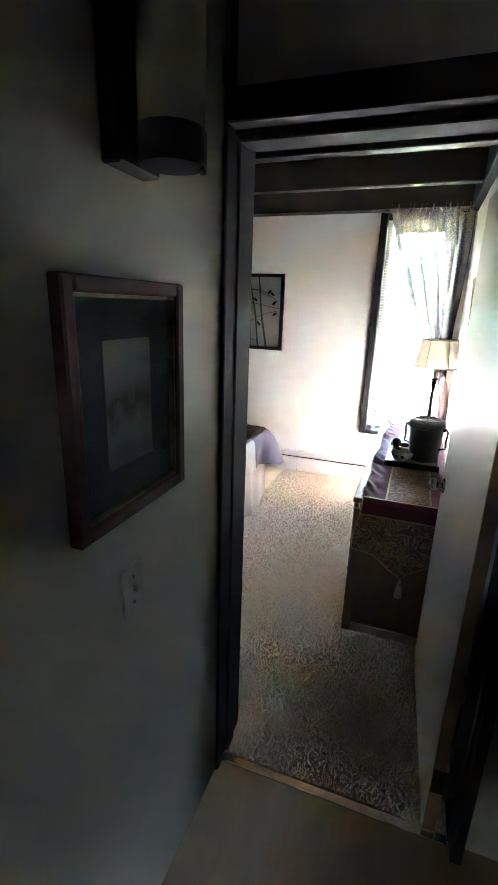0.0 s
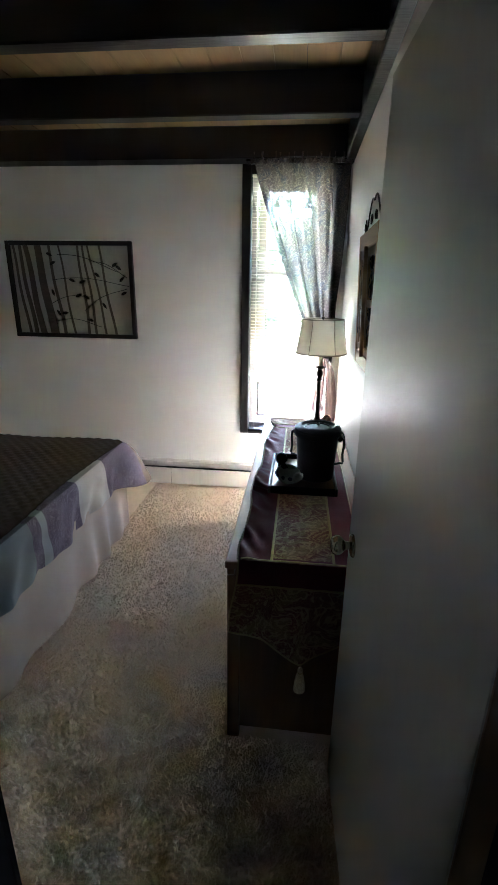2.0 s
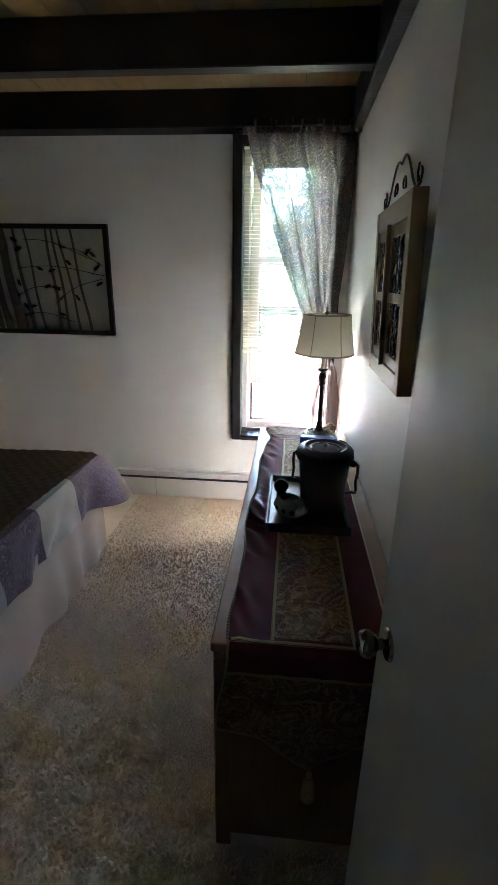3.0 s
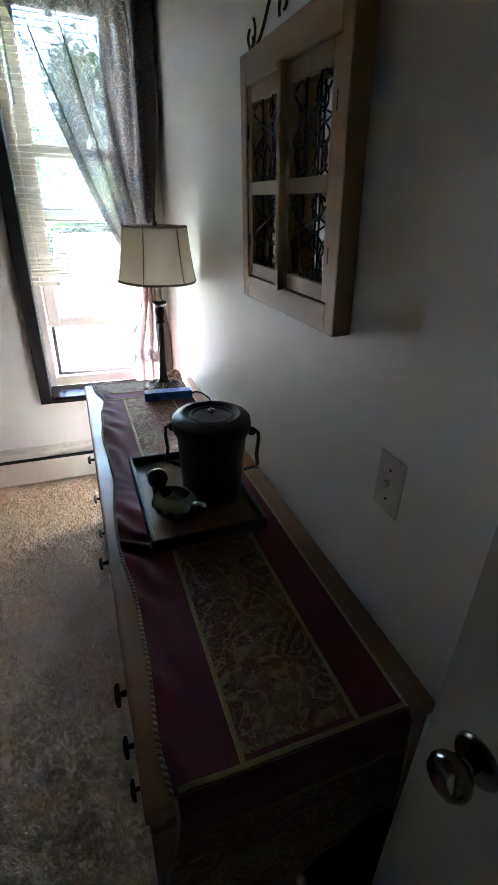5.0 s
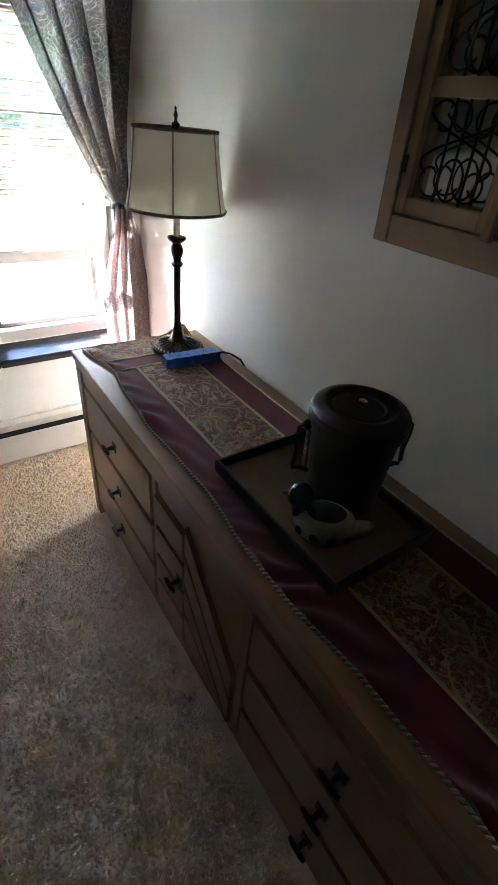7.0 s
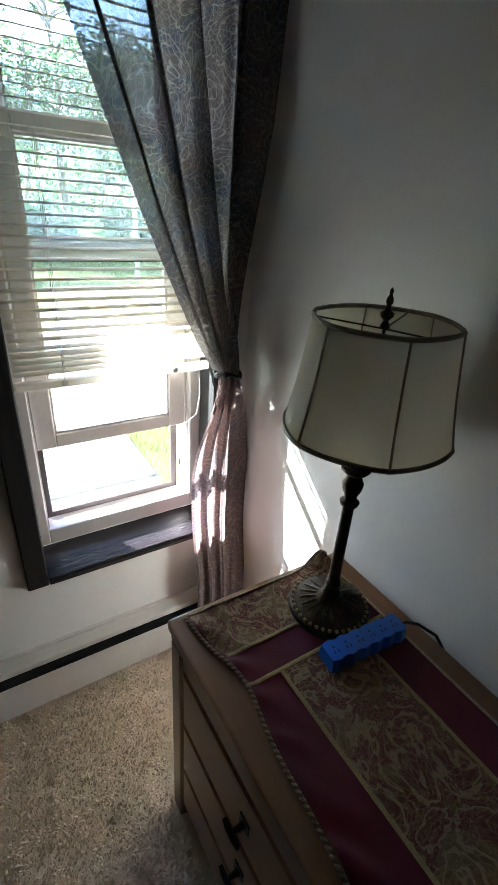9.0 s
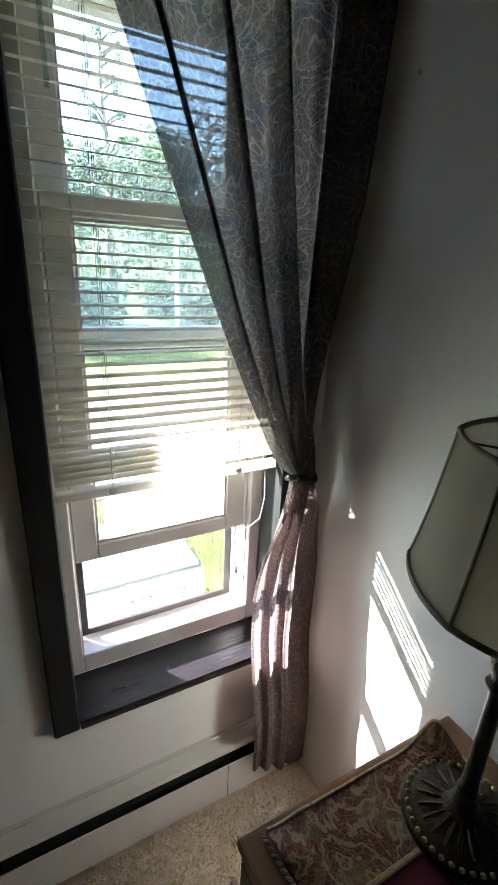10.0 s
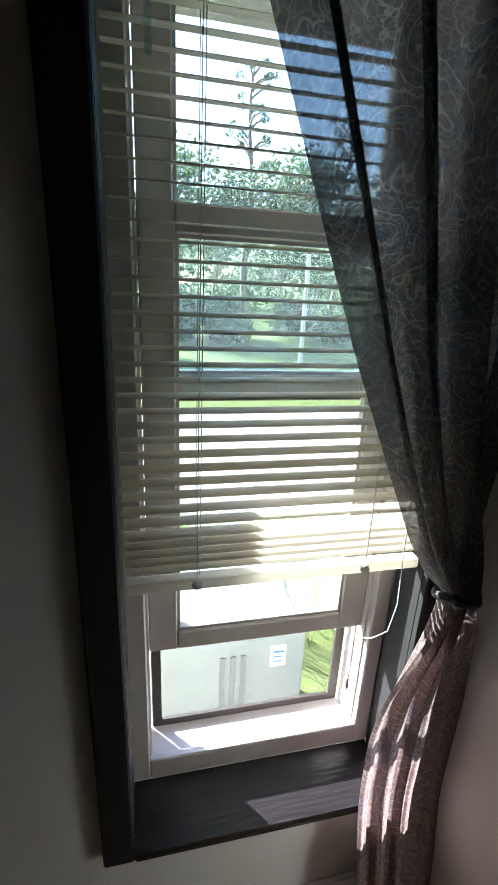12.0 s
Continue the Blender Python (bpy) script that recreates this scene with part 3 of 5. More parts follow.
# ---- curtain ----
def paisley(name, ground_a, ground_b, line, scale, rough=0.6, bump=0.25, fine=900.0, metallic=0.0, ring_count=34.0, thin=0.80, accent=None):
    """A woven cloth with curled, ringed motifs on a mottled ground."""
    m = bpy.data.materials.new(name)
    m.use_nodes = True
    n, l = m.node_tree.nodes, m.node_tree.links
    b = n["Principled BSDF"]
    b.inputs["Roughness"].default_value, b.inputs["Sheen Weight"].default_value = rough, 0.04
    b.inputs["Specular IOR Level"].default_value = 0.2
    b.inputs["Metallic"].default_value = metallic
    tc = n.new("ShaderNodeTexCoord")
    warp, mix = n.new("ShaderNodeTexNoise"), n.new("ShaderNodeMix")
    mix.data_type = "VECTOR"
    warp.inputs["Scale"].default_value, warp.inputs["Detail"].default_value = scale * 0.55, 1.5
    mix.inputs[0].default_value = 0.10
    l.new(tc.outputs["Object"], warp.inputs["Vector"]), l.new(tc.outputs["Object"], mix.inputs[4]), l.new(warp.outputs["Color"], mix.inputs[5])
    vor = n.new("ShaderNodeTexVoronoi")
    vor.inputs["Scale"].default_value, vor.inputs["Randomness"].default_value = scale, 0.8
    l.new(mix.outputs[1], vor.inputs["Vector"])
    ring, sine, band = n.new("ShaderNodeMath"), n.new("ShaderNodeMath"), n.new("ShaderNodeValToRGB")
    ring.operation, ring.inputs[1].default_value = "MULTIPLY", ring_count
    sine.operation = "SINE"
    leaf, lmul, lsum = n.new("ShaderNodeTexVoronoi"), n.new("ShaderNodeMath"), n.new("ShaderNodeMath")
    leaf.inputs["Scale"].default_value = scale * 5.5
    l.new(mix.outputs[1], leaf.inputs["Vector"])
    lmul.operation, lmul.inputs[1].default_value = "MULTIPLY", 4.5
    l.new(leaf.outputs["Distance"], lmul.inputs[0])
    l.new(vor.outputs["Distance"], ring.inputs[0]), l.new(ring.outputs[0], lsum.inputs[0]), l.new(lmul.outputs[0], lsum.inputs[1])
    l.new(lsum.outputs[0], sine.inputs[0])
    band.color_ramp.elements[0].position, band.color_ramp.elements[1].position = thin, 0.97
    l.new(sine.outputs[0], band.inputs[0])
    curl, cband = n.new("ShaderNodeTexNoise"), n.new("ShaderNodeValToRGB")
    curl.inputs["Scale"].default_value, curl.inputs["Detail"].default_value, curl.inputs["Distortion"].default_value = scale * 1.5, 1.0, 3.2
    l.new(mix.outputs[1], curl.inputs["Vector"])
    for p, c in ((0.480, 0.0), (0.5, 0.7), (0.520, 0.0)):
        e = cband.color_ramp.elements.new(p)
        e.color = (c, c, c, 1)
    cband.color_ramp.elements[0].color = (0, 0, 0, 1)
    cband.color_ramp.elements[-1].color = (0, 0, 0, 1)
    l.new(curl.outputs["Fac"], cband.inputs[0])
    both = n.new("ShaderNodeMath")
    both.operation, both.use_clamp = "ADD", True
    # lace-like filling between the rings
    lace, lrange, lmask, lall = n.new("ShaderNodeTexVoronoi"), n.new("ShaderNodeMapRange"), n.new("ShaderNodeMath"), n.new("ShaderNodeMath")
    lace.feature = "DISTANCE_TO_EDGE"
    lace.inputs["Scale"].default_value = scale * 7.0
    l.new(mix.outputs[1], lace.inputs["Vector"]), l.new(lace.outputs["Distance"], lrange.inputs[0])
    lrange.inputs[1].default_value, lrange.inputs[2].default_value = 0.03, 0.13
    lrange.inputs[3].default_value, lrange.inputs[4].default_value = 0.75, 0.0
    lmask.operation, lmask.use_clamp = "MULTIPLY", True
    l.new(lrange.outputs[0], lmask.inputs[0]), l.new(curl.outputs["Fac"], lmask.inputs[1])
    lall.operation, lall.use_clamp = "ADD", True
    l.new(cband.outputs[0], lall.inputs[0]), l.new(lmask.outputs[0], lall.inputs[1])
    l.new(band.outputs[0], both.inputs[0]), l.new(lall.outputs[0], both.inputs[1])
    grd, grm = n.new("ShaderNodeTexNoise"), n.new("ShaderNodeMix")
    grm.data_type = "RGBA"
    grd.inputs["Scale"].default_value = scale * 0.8
    l.new(tc.outputs["Object"], grd.inputs["Vector"]), l.new(grd.outputs["Fac"], grm.inputs[0])
    grm.inputs[6].default_value, grm.inputs[7].default_value = (*ground_a, 1), (*ground_b, 1)
    ground = grm.outputs[2]
    if accent:
        # broad coloured swirls that follow the motifs
        sw, sr, sm = n.new("ShaderNodeTexNoise"), n.new("ShaderNodeValToRGB"), n.new("ShaderNodeMix")
        sw.inputs["Scale"].default_value, sw.inputs["Detail"].default_value, sw.inputs["Distortion"].default_value = scale * 0.6, 1.0, 2.0
        l.new(mix.outputs[1], sw.inputs["Vector"]), l.new(sw.outputs["Fac"], sr.inputs[0])
        sr.color_ramp.elements[0].position, sr.color_ramp.elements[1].position = 0.54, 0.60
        sm.data_type = "RGBA"
        l.new(sr.outputs[0], sm.inputs[0]), l.new(ground, sm.inputs[6])
        sm.inputs[7].default_value = (*accent, 1)
        ground = sm.outputs[2]
    weave, lw, full = n.new("ShaderNodeTexNoise"), n.new("ShaderNodeMath"), n.new("ShaderNodeMix")
    weave.inputs["Scale"].default_value, weave.inputs["Detail"].default_value = fine, 2
    l.new(tc.outputs["Object"], weave.inputs["Vector"])
    lw.operation, lw.use_clamp = "MULTIPLY", True
    wgain = n.new("ShaderNodeMath")
    wgain.operation, wgain.inputs[1].default_value = "MULTIPLY", 1.7
    l.new(weave.outputs["Fac"], wgain.inputs[0])
    l.new(both.outputs[0], lw.inputs[0]), l.new(wgain.outputs[0], lw.inputs[1])
    full.data_type = "RGBA"
    l.new(lw.outputs[0], full.inputs[0]), l.new(ground, full.inputs[6])
    full.inputs[7].default_value = (*line, 1)
    l.new(full.outputs[2], b.inputs["Base Color"])
    bp = n.new("ShaderNodeBump")
    bp.inputs["Strength"].default_value, bp.inputs["Distance"].default_value = bump, 0.002
    l.new(lw.outputs[0], bp.inputs["Height"]), l.new(bp.outputs[0], b.inputs["Normal"])
    return m


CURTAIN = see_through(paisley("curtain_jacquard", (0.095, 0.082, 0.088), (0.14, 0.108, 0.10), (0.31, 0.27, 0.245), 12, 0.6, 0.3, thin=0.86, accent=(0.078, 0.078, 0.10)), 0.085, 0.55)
# same cloth for the tail, lightened and pinked for sun shining through it
CURTAIN_LIT = see_through(paisley("curtain_jacquard_lit", (0.15, 0.105, 0.105), (0.20, 0.138, 0.13), (0.33, 0.26, 0.235), 13, 0.6, 0.3, accent=(0.16, 0.12, 0.14)), 0.0, 0.5)
curtain = thing("curtain", (0.1, FAR - 0.13, 0.2), "mauve-brown paisley curtain panel tied back above the sill", "curtain")
TIE = Vector((0.215, FAR - 0.088, 1.120))
LEFT_EDGE = [(0.0, -0.318), (0.06, -0.300), (0.25, -0.215), (0.45, -0.118), (0.65, -0.022), (0.82, 0.070), (0.93, 0.135), (1.0, 0.186)]
RIGHT_EDGE = [(0.0, 0.310), (0.25, 0.306), (0.5, 0.294), (0.75, 0.272), (0.92, 0.260), (1.0, 0.246)]


def fold(u):
    return 0.95 * math.sin(u * 2 * math.pi * 4.2 + 2.0 + 0.7 * math.sin(u * 4)) + 0.2 * math.sin(u * 2 * math.pi * 8.9 + 2.0) + 0.12 * math.sin(u * 2 * math.pi * 17 + 1)


def drape(u, v):
    a, b = along_rows(LEFT_EDGE, v), along_rows(RIGHT_EDGE, v)
    uu = u + 0.052 * smoothstep(0.0, 0.25, v) * math.sin(2 * math.pi * 4.2 * u + 0.5 + 0.7 * math.sin(4 * u)) * smoothstep(0, 0.1, u) * smoothstep(1, 0.93, u)
    x = lerp(a, b, uu)
    z = lerp(2.362, TIE.z, v)
    amp = 0.029 * (0.45 + 0.75 * smoothstep(0, 0.3, v)) * (1 - 0.25 * v) + 0.012 * smoothstep(0.8, 1.0, v)
    sag = 0.035 * math.sin(math.pi * v) * (1 - u)
    y = FAR - 0.112 + 0.028 * v + amp * fold(u) + 0.006 * math.sin(9 * u + 7 * v)
    # a deep pleat lies back against the casing, then the edge comes forward along the side wall
    free = smoothstep(1.0, 0.75, v)
    back = FAR - 0.036 + 0.15 * (y - FAR + 0.112)
    y = lerp(y, back, smoothstep(0.190, 0.232, x) * free)
    y = lerp(y, FAR - 0.125 + 0.4 * (y - back), smoothstep(0.244, 0.306, x) * free)
    return (x, y, z - sag)


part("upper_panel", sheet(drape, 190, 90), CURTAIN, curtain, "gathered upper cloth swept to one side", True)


def tail(u, v):
    k = smoothstep(0, 0.4, v)
    back = smoothstep(0.8, 1.0, u)
    x = lerp(lerp(0.186, 0.246, u), lerp(0.114, 0.292, u), k) + 0.010 * math.sin(v * 5) * (u - 0.4) + 0.040 * back * smoothstep(0, 0.12, v)
    y = FAR - 0.088 + 0.030 * smoothstep(0, 0.3, v) - 0.045 * smoothstep(0.5, 0.85, v) + lerp(0.022, 0.011, k) * fold(u * 0.8 + 0.05) * (1 - 0.5 * back) + 0.018 * back * smoothstep(0, 0.12, v)
    z = lerp(TIE.z, lerp(0.135, 0.045, u), v) + 0.004 * v * math.sin(u * 19)
    return (x, y, z)


part("lower_panel", sheet(tail, 110, 60), CURTAIN_LIT, curtain, "hanging tail of the cloth below the tie", True)


def header(u, v):
    x = lerp(-0.345, 0.322, u)
    return (x + 0.004 * math.sin(u * 210), FAR - 0.135 + 0.010 * math.sin(u * 2 * math.pi * 23) * (1.2 - v) + 0.005 * math.sin(u * 97), lerp(2.415, 2.352, v) + 0.003 * (1 - v) * math.sin(u * 61))


part("ruffled_header", sheet(header, 240, 8), CURTAIN, curtain, "dark gathered ruffle over the rod", True)
TIE_CLOTH = material("tie_cloth", (0.02, 0.018, 0.02), 0.7)
ring = [(TIE.x + 0.036 * math.cos(t), TIE.y + 0.03 * math.sin(t), TIE.z - 0.004 + 0.008 * math.sin(t * 2)) for t in [2 * math.pi * i / 28 for i in range(28)]]
part("tie_back", tube(bmesh.new(), ring, 0.0075, 8, True), TIE_CLOTH, curtain, "dark cord tie", True)
part("tie_knot", lathe([(0, -0.012), (0.009, -0.008), (0.012, 0), (0.009, 0.008), (0, 0.012)], (TIE.x - 0.02, TIE.y - 0.028, TIE.z), 14), TIE_CLOTH, curtain, "", True)
rod = thing("curtain_rod", (0, FAR - 0.12, 2.375), "dark metal curtain rod above the window", "curtain rod")
part("pole", tube(bmesh.new(), [(-0.365, FAR - 0.12, 2.378), (0.318, FAR - 0.12, 2.378)], 0.007, 10), IRON, rod)
part("bracket", boxes((-0.372, FAR - 0.128, 2.369, -0.364, FAR - 0.001, 2.381)), IRON, rod)

# ---- runner on the dresser ----
VELVET = material("burgundy_velvet", (0.145, 0.009, 0.026), 0.75, second=(0.06, 0.005, 0.012), scale=9, contrast=0.9, fine=500, bump=0.2, specular=0.3, sheen=0.12)
BROCADE = paisley("gold_brocade", (0.10, 0.045, 0.028), (0.15, 0.035, 0.030), (0.34, 0.235, 0.125), 15, 0.7, 0.4, fine=500, ring_count=22.0, thin=0.40, accent=(0.17, 0.105, 0.05))
BRAID = material("gold_braid", (0.44, 0.31, 0.12), 0.5, 0.2, second=(0.24, 0.16, 0.05), scale=300, fine=900, bump=0.6)
DARK_ROPE = material("dark_rope_cord", (0.24, 0.13, 0.07), 0.7, scale=250, bump=0.3)
CORDROPE = material("rope_cord", (0.62, 0.50, 0.32), 0.7, second=(0.30, 0.18, 0.10), scale=250, bump=0.3)
runner = thing("table_runner", (0.07, 2.88, DZ), "burgundy velvet and gold brocade runner on the dresser", "table runner")
RZ = DZ + 0.0025


def front_edge(y):
    return -0.128 + 0.006 * math.sin(y * 4.1 + 0.4) + 0.007 * math.sin(y * 11.3) + 0.0015 * math.sin(y * 29) + 0.022 * math.exp(-((y - 3.57) / 0.09) ** 2)


def runner_z(x, y):
    w = smoothstep(-0.02, -0.12, x)
    ruck = 0.042 * math.exp(-((x - 0.235) / 0.035) ** 2 - ((y - 3.742) / 0.04) ** 2)
    return RZ + ruck + 0.0018 * (1 + noise.noise(Vector((x * 18, y * 14, 0)))) + w * 0.0085 * (1 + math.sin(y * 58 + x * 70 + 3 * math.sin(y * 7) + 4 * noise.noise(Vector((x * 9, y * 7, 5))))) * (0.5 + noise.noise(Vector((x * 5, y * 12, 8))))


def strip_sheet(fx0, fx1, y0, y1, lift, nu=24, nv=200):
    def fn(u, v):
        y = lerp(y0, y1, v)
        a = fx0(y) if callable(fx0) else fx0
        x = lerp(a, fx1, u)
        return (x, y, runner_z(x, y) + lift)
    return sheet(fn, nu, nv)


part("velvet_border", strip_sheet(front_edge, 0.262, 2.03, 3.745, 0.0, 40, 260), VELVET, runner, "burgundy velvet ground cloth", True)
part("brocade_panel", strip_sheet(-0.024, 0.170, 2.05, 3.535, 0.0015), BROCADE, runner, "gold and olive brocade panel", True)
part("brocade_end", strip_sheet(lambda y: front_edge(y) + 0.004, 0.258, 3.618, 3.742, 0.0015, 40, 24), BROCADE, runner, "gold and olive brocade end band", True)


def braid(pts, w=0.0048):
    bm = bmesh.new()
    fine = []
    for (x0, y0), (x1, y1) in zip(pts, pts[1:]):
        k = max(2, int(math.hypot(x1 - x0, y1 - y0) / 0.02))
        fine += [(lerp(x0, x1, i / k), lerp(y0, y1, i / k)) for i in range(k)]
    fine.append(pts[-1])
    tube(bm, [(x, y, runner_z(x, y) + 0.0022) for x, y in fine], w, 6)
    for vv in bm.verts:
        base = runner_z(vv.co.x, vv.co.y) + 0.0015
        vv.co.z = base + (vv.co.z - base) * 0.35
    return bm


for pts in ([(-0.024, 2.04), (-0.024, 3.54)], [(0.172, 2.04), (0.172, 3.54)], [(-0.104, 3.541), (0.26, 3.541)], [(-0.106, 3.617), (0.26, 3.617)], [(-0.122, 2.036), (0.262, 2.036)]):
    part("gold_braid", braid(pts), BRAID, runner, "flat gold braid")
for ph in (0, math.pi):
    pts = []
    for i in range(1400):
        y = lerp(2.032, 3.744, i / 1399)
        a = y * 560 + ph
        pts.append((front_edge(y) - 0.003 + 0.0022 * math.cos(a), y, RZ + 0.004 + 0.0022 * math.sin(a)))
    part("rope_strand", tube(bmesh.new(), pts, 0.0023, 5), CORDROPE if ph else DARK_ROPE, runner, "twisted cream rope strand" if ph else "twisted dark rope strand")
bm = bmesh.new()
tube(bm, [(0.262, lerp(2.032, 3.744, i / 80), RZ + 0.003) for i in range(81)], 0.003, 6)
tube(bm, [(lerp(-0.128, 0.262, i / 60), 3.746, runner_z(lerp(-0.128, 0.262, i / 60), 3.746) + 0.002) for i in range(61)], 0.003, 6)
part("rope_edging", bm, CORDROPE, runner)


def hang(u, d):
    """A point of the hanging end: u across the runner, d metres below the table edge."""
    spread = 0.030 * smoothstep(0.02, 0.24, d)
    y = 2.0275 - 0.0150 * smoothstep(0, 0.02, d) - 0.003 * d * (2 + math.sin(u * 21)) - 0.0015 * math.sin(u * 33 + 9 * d) * smoothstep(0.03, 0.1, d)
    return (lerp(-0.128 - spread, 0.262 + spread * 0.5, u), y, RZ + 0.003 - d)


def tip(u):
    """How far down the pointed hem reaches."""
    k = abs(u - 0.56) / (0.56 if u < 0.56 else 0.44)
    return 0.245 + 0.135 * (1 - k) ** 1.3 + 0.02 * smoothstep(0.7, 1, k) + 0.006 * math.sin(u * 17)


part("end_flap", sheet(lambda u, v: hang(u, 0.080 * v), 50, 14), VELVET, runner, "velvet band hanging over the dresser side", True)
part("end_point", sheet(lambda u, v: hang(u, lerp(0.080, tip(u), v)), 60, 30), BROCADE, runner, "pointed brocade end hanging down the dresser side", True)
part("gold_braid", tube(bmesh.new(), [(x, y - 0.001, z) for x, y, z in (hang(i / 40, 0.080) for i in range(41))], 0.0036, 6), BRAID, runner)
hem = [hang(0.0, 0.24 * i / 12) for i in range(12)] + [hang(i / 40, tip(i / 40)) for i in range(41)] + [hang(1.0, 0.24 * (12 - i) / 12) for i in range(1, 12)]
part("hem_cord", tube(bmesh.new(), [(x, y - 0.001, z) for x, y, z in hem], 0.003, 6), BRAID, runner, "thin gold cord along the hem")
tx, ty, tz = hang(0.56, tip(0.56))
tassel = part("tassel", lathe([(0, 0), (0.006, -0.004), (0.009, -0.014), (0.006, -0.022), (0.012, -0.034), (0.017, -0.060), (0.020, -0.096), (0, -0.094)], (tx, ty - 0.006, tz), 18), CORDROPE, runner, "pale gold tassel", True)
part("tassel_knot", tube(bmesh.new(), [(tx + 0.0085 * math.cos(i * math.pi / 6), ty - 0.006 + 0.0085 * math.sin(i * math.pi / 6), tz - 0.022) for i in range(12)], 0.0018, 5, True), BRAID, tassel)


# ---- lamp ----
BRONZE = material("dark_bronze", (0.020, 0.016, 0.014), 0.36, 0.8, second=(0.075, 0.055, 0.032), scale=60, contrast=0.5, fine=300, bump=0.5)
SHADE = see_through(material("shade_fabric", (0.70, 0.66, 0.54), 0.8, second=(0.64, 0.60, 0.49), scale=4, fine=600, bump=0.15), 0, 0.5)
SHADE_TRIM = material("shade_trim", (0.30, 0.255, 0.19), 0.7, second=(0.21, 0.17, 0.125), scale=60, bump=0.3)
LX, LY = 0.164, 3.618
LZ = RZ + 0.006
lamp = thing("table_lamp", (LX, LY, LZ), "bronze candlestick table lamp with cream panelled shade, unlit", "lamp")
part("base", lathe([(0, 0), (0.091, 0), (0.093, 0.006), (0.090, 0.013), (0.082, 0.016), (0.076, 0.019), (0.064, 0.023), (0.045, 0.027), (0.030, 0.032), (0.021, 0.043), (0.0155, 0.072), (0, 0.072)], (LX, LY, LZ), 64), BRONZE, lamp, "embossed round foot", True)
bead = lathe([(0, -0.0045), (0.003, -0.003), (0.0045, 0), (0.003, 0.003), (0, 0.0045)], n=8)
bead_mesh = mesh_of(bead, "bead", material("aged_gold", (0.38, 0.27, 0.12), 0.4, 0.9), True)
foot = lamp.children[0]
for i in range(36):
    a = 2 * math.pi * i / 36
    piece("bead", bead_mesh, (LX + 0.084 * math.cos(a), LY + 0.084 * math.sin(a), LZ + 0.017), foot)
bm = bmesh.new()
for i in range(20):
    a = 2 * math.pi * i / 20
    tube(bm, [(LX + r * math.cos(a), LY + r * math.sin(a), LZ + z) for r, z in ((0.068, 0.0215), (0.050, 0.026), (0.032, 0.0315))], [0.0030, 0.0042, 0.002], 6)
tagged(part("fluting", bm, BRONZE, foot, "", True), kind="stuff")
part("stem", lathe([(0, 0.07), (0.0155, 0.07), (0.0175, 0.076), (0.014, 0.083), (0.0125, 0.10), (0.0120, 0.20), (0.0115, 0.283), (0.018, 0.288), (0.020, 0.295), (0.013, 0.302), (0.0125, 0.309), (0.019, 0.324), (0.021, 0.338), (0.016, 0.350), (0.012, 0.356), (0.024, 0.364), (0.029, 0.370), (0.0285, 0.375), (0.012, 0.378), (0, 0.378)], (LX, LY, LZ), 32), BRONZE, lamp, "turned candlestick column", True)
part("candle_sleeve", lathe([(0, 0.377), (0.011, 0.377), (0.011, 0.456), (0, 0.456)], (LX, LY, LZ), 20), SHADE, lamp, "cream candle sleeve", True)


def shade_r(a, z):
    """Six soft panels: a bell that is a little hollow between the ribs."""
    t = (z - 0.456) / 0.200
    r = 0.146 - 0.024 * t + 0.008 * (1 - t) ** 3
    k = abs(((a / (2 * math.pi) * 6) % 1) - 0.5) * 2
    return r * (0.965 + 0.035 * k ** 2)


bm = bmesh.new()
g = [[bm.verts.new((LX + shade_r(a, z) * math.cos(a), LY + shade_r(a, z) * math.sin(a), LZ + z)) for z in [0.456 + 0.200 * j / 14 for j in range(15)]] for a in [2 * math.pi * i / 72 for i in range(72)]]
for i in range(72):
    for j in range(14):
        bm.faces.new((g[i][j], g[(i + 1) % 72][j], g[(i + 1) % 72][j + 1], g[i][j + 1]))
bmesh.ops.solidify(bm, geom=bm.faces[:], thickness=0.0015)
shade = part("shade", bm, SHADE, lamp, "cream fabric bell shade", True)
for z, r in ((0.457, 0.0045), (0.655, 0.0040)):
    part("shade_trim", tube(bmesh.new(), [(LX + shade_r(a, z) * math.cos(a), LY + shade_r(a, z) * math.sin(a), LZ + z) for a in [2 * math.pi * i / 72 for i in range(72)]], r, 8, True), SHADE_TRIM, shade, "dark braid trim", True)
for k in range(6):
    a = 2 * math.pi * k / 6
    part("rib_piping", tube(bmesh.new(), [(LX + (shade_r(a, z) + 0.001) * math.cos(a), LY + (shade_r(a, z) + 0.001) * math.sin(a), LZ + z) for z in [0.457 + 0.198 * j / 10 for j in range(11)]], 0.0022, 6), SHADE_TRIM, shade)
bm = bmesh.new()
tube(bm, [(LX, LY, LZ + 0.456), (LX, LY, LZ + 0.646)], 0.003, 8)
for k in range(3):
    a = 2 * math.pi * k / 3 + 0.4
    tube(bm, [(LX, LY, LZ + 0.641), (LX + 0.119 * math.cos(a), LY + 0.119 * math.sin(a), LZ + 0.653)], 0.0016, 6)
part("harp", bm, BRONZE, lamp)
part("finial", lathe([(0, 0.641), (0.009, 0.642), (0.0065, 0.65), (0.004, 0.654), (0.011, 0.662), (0.0115, 0.667), (0.005, 0.672), (0.0035, 0.678), (0.006, 0.684), (0.0055, 0.69), (0.0025, 0.696), (0.0035, 0.702), (0, 0.708)], (LX, LY, LZ), 20), BRONZE, lamp, "turned dark finial", True)

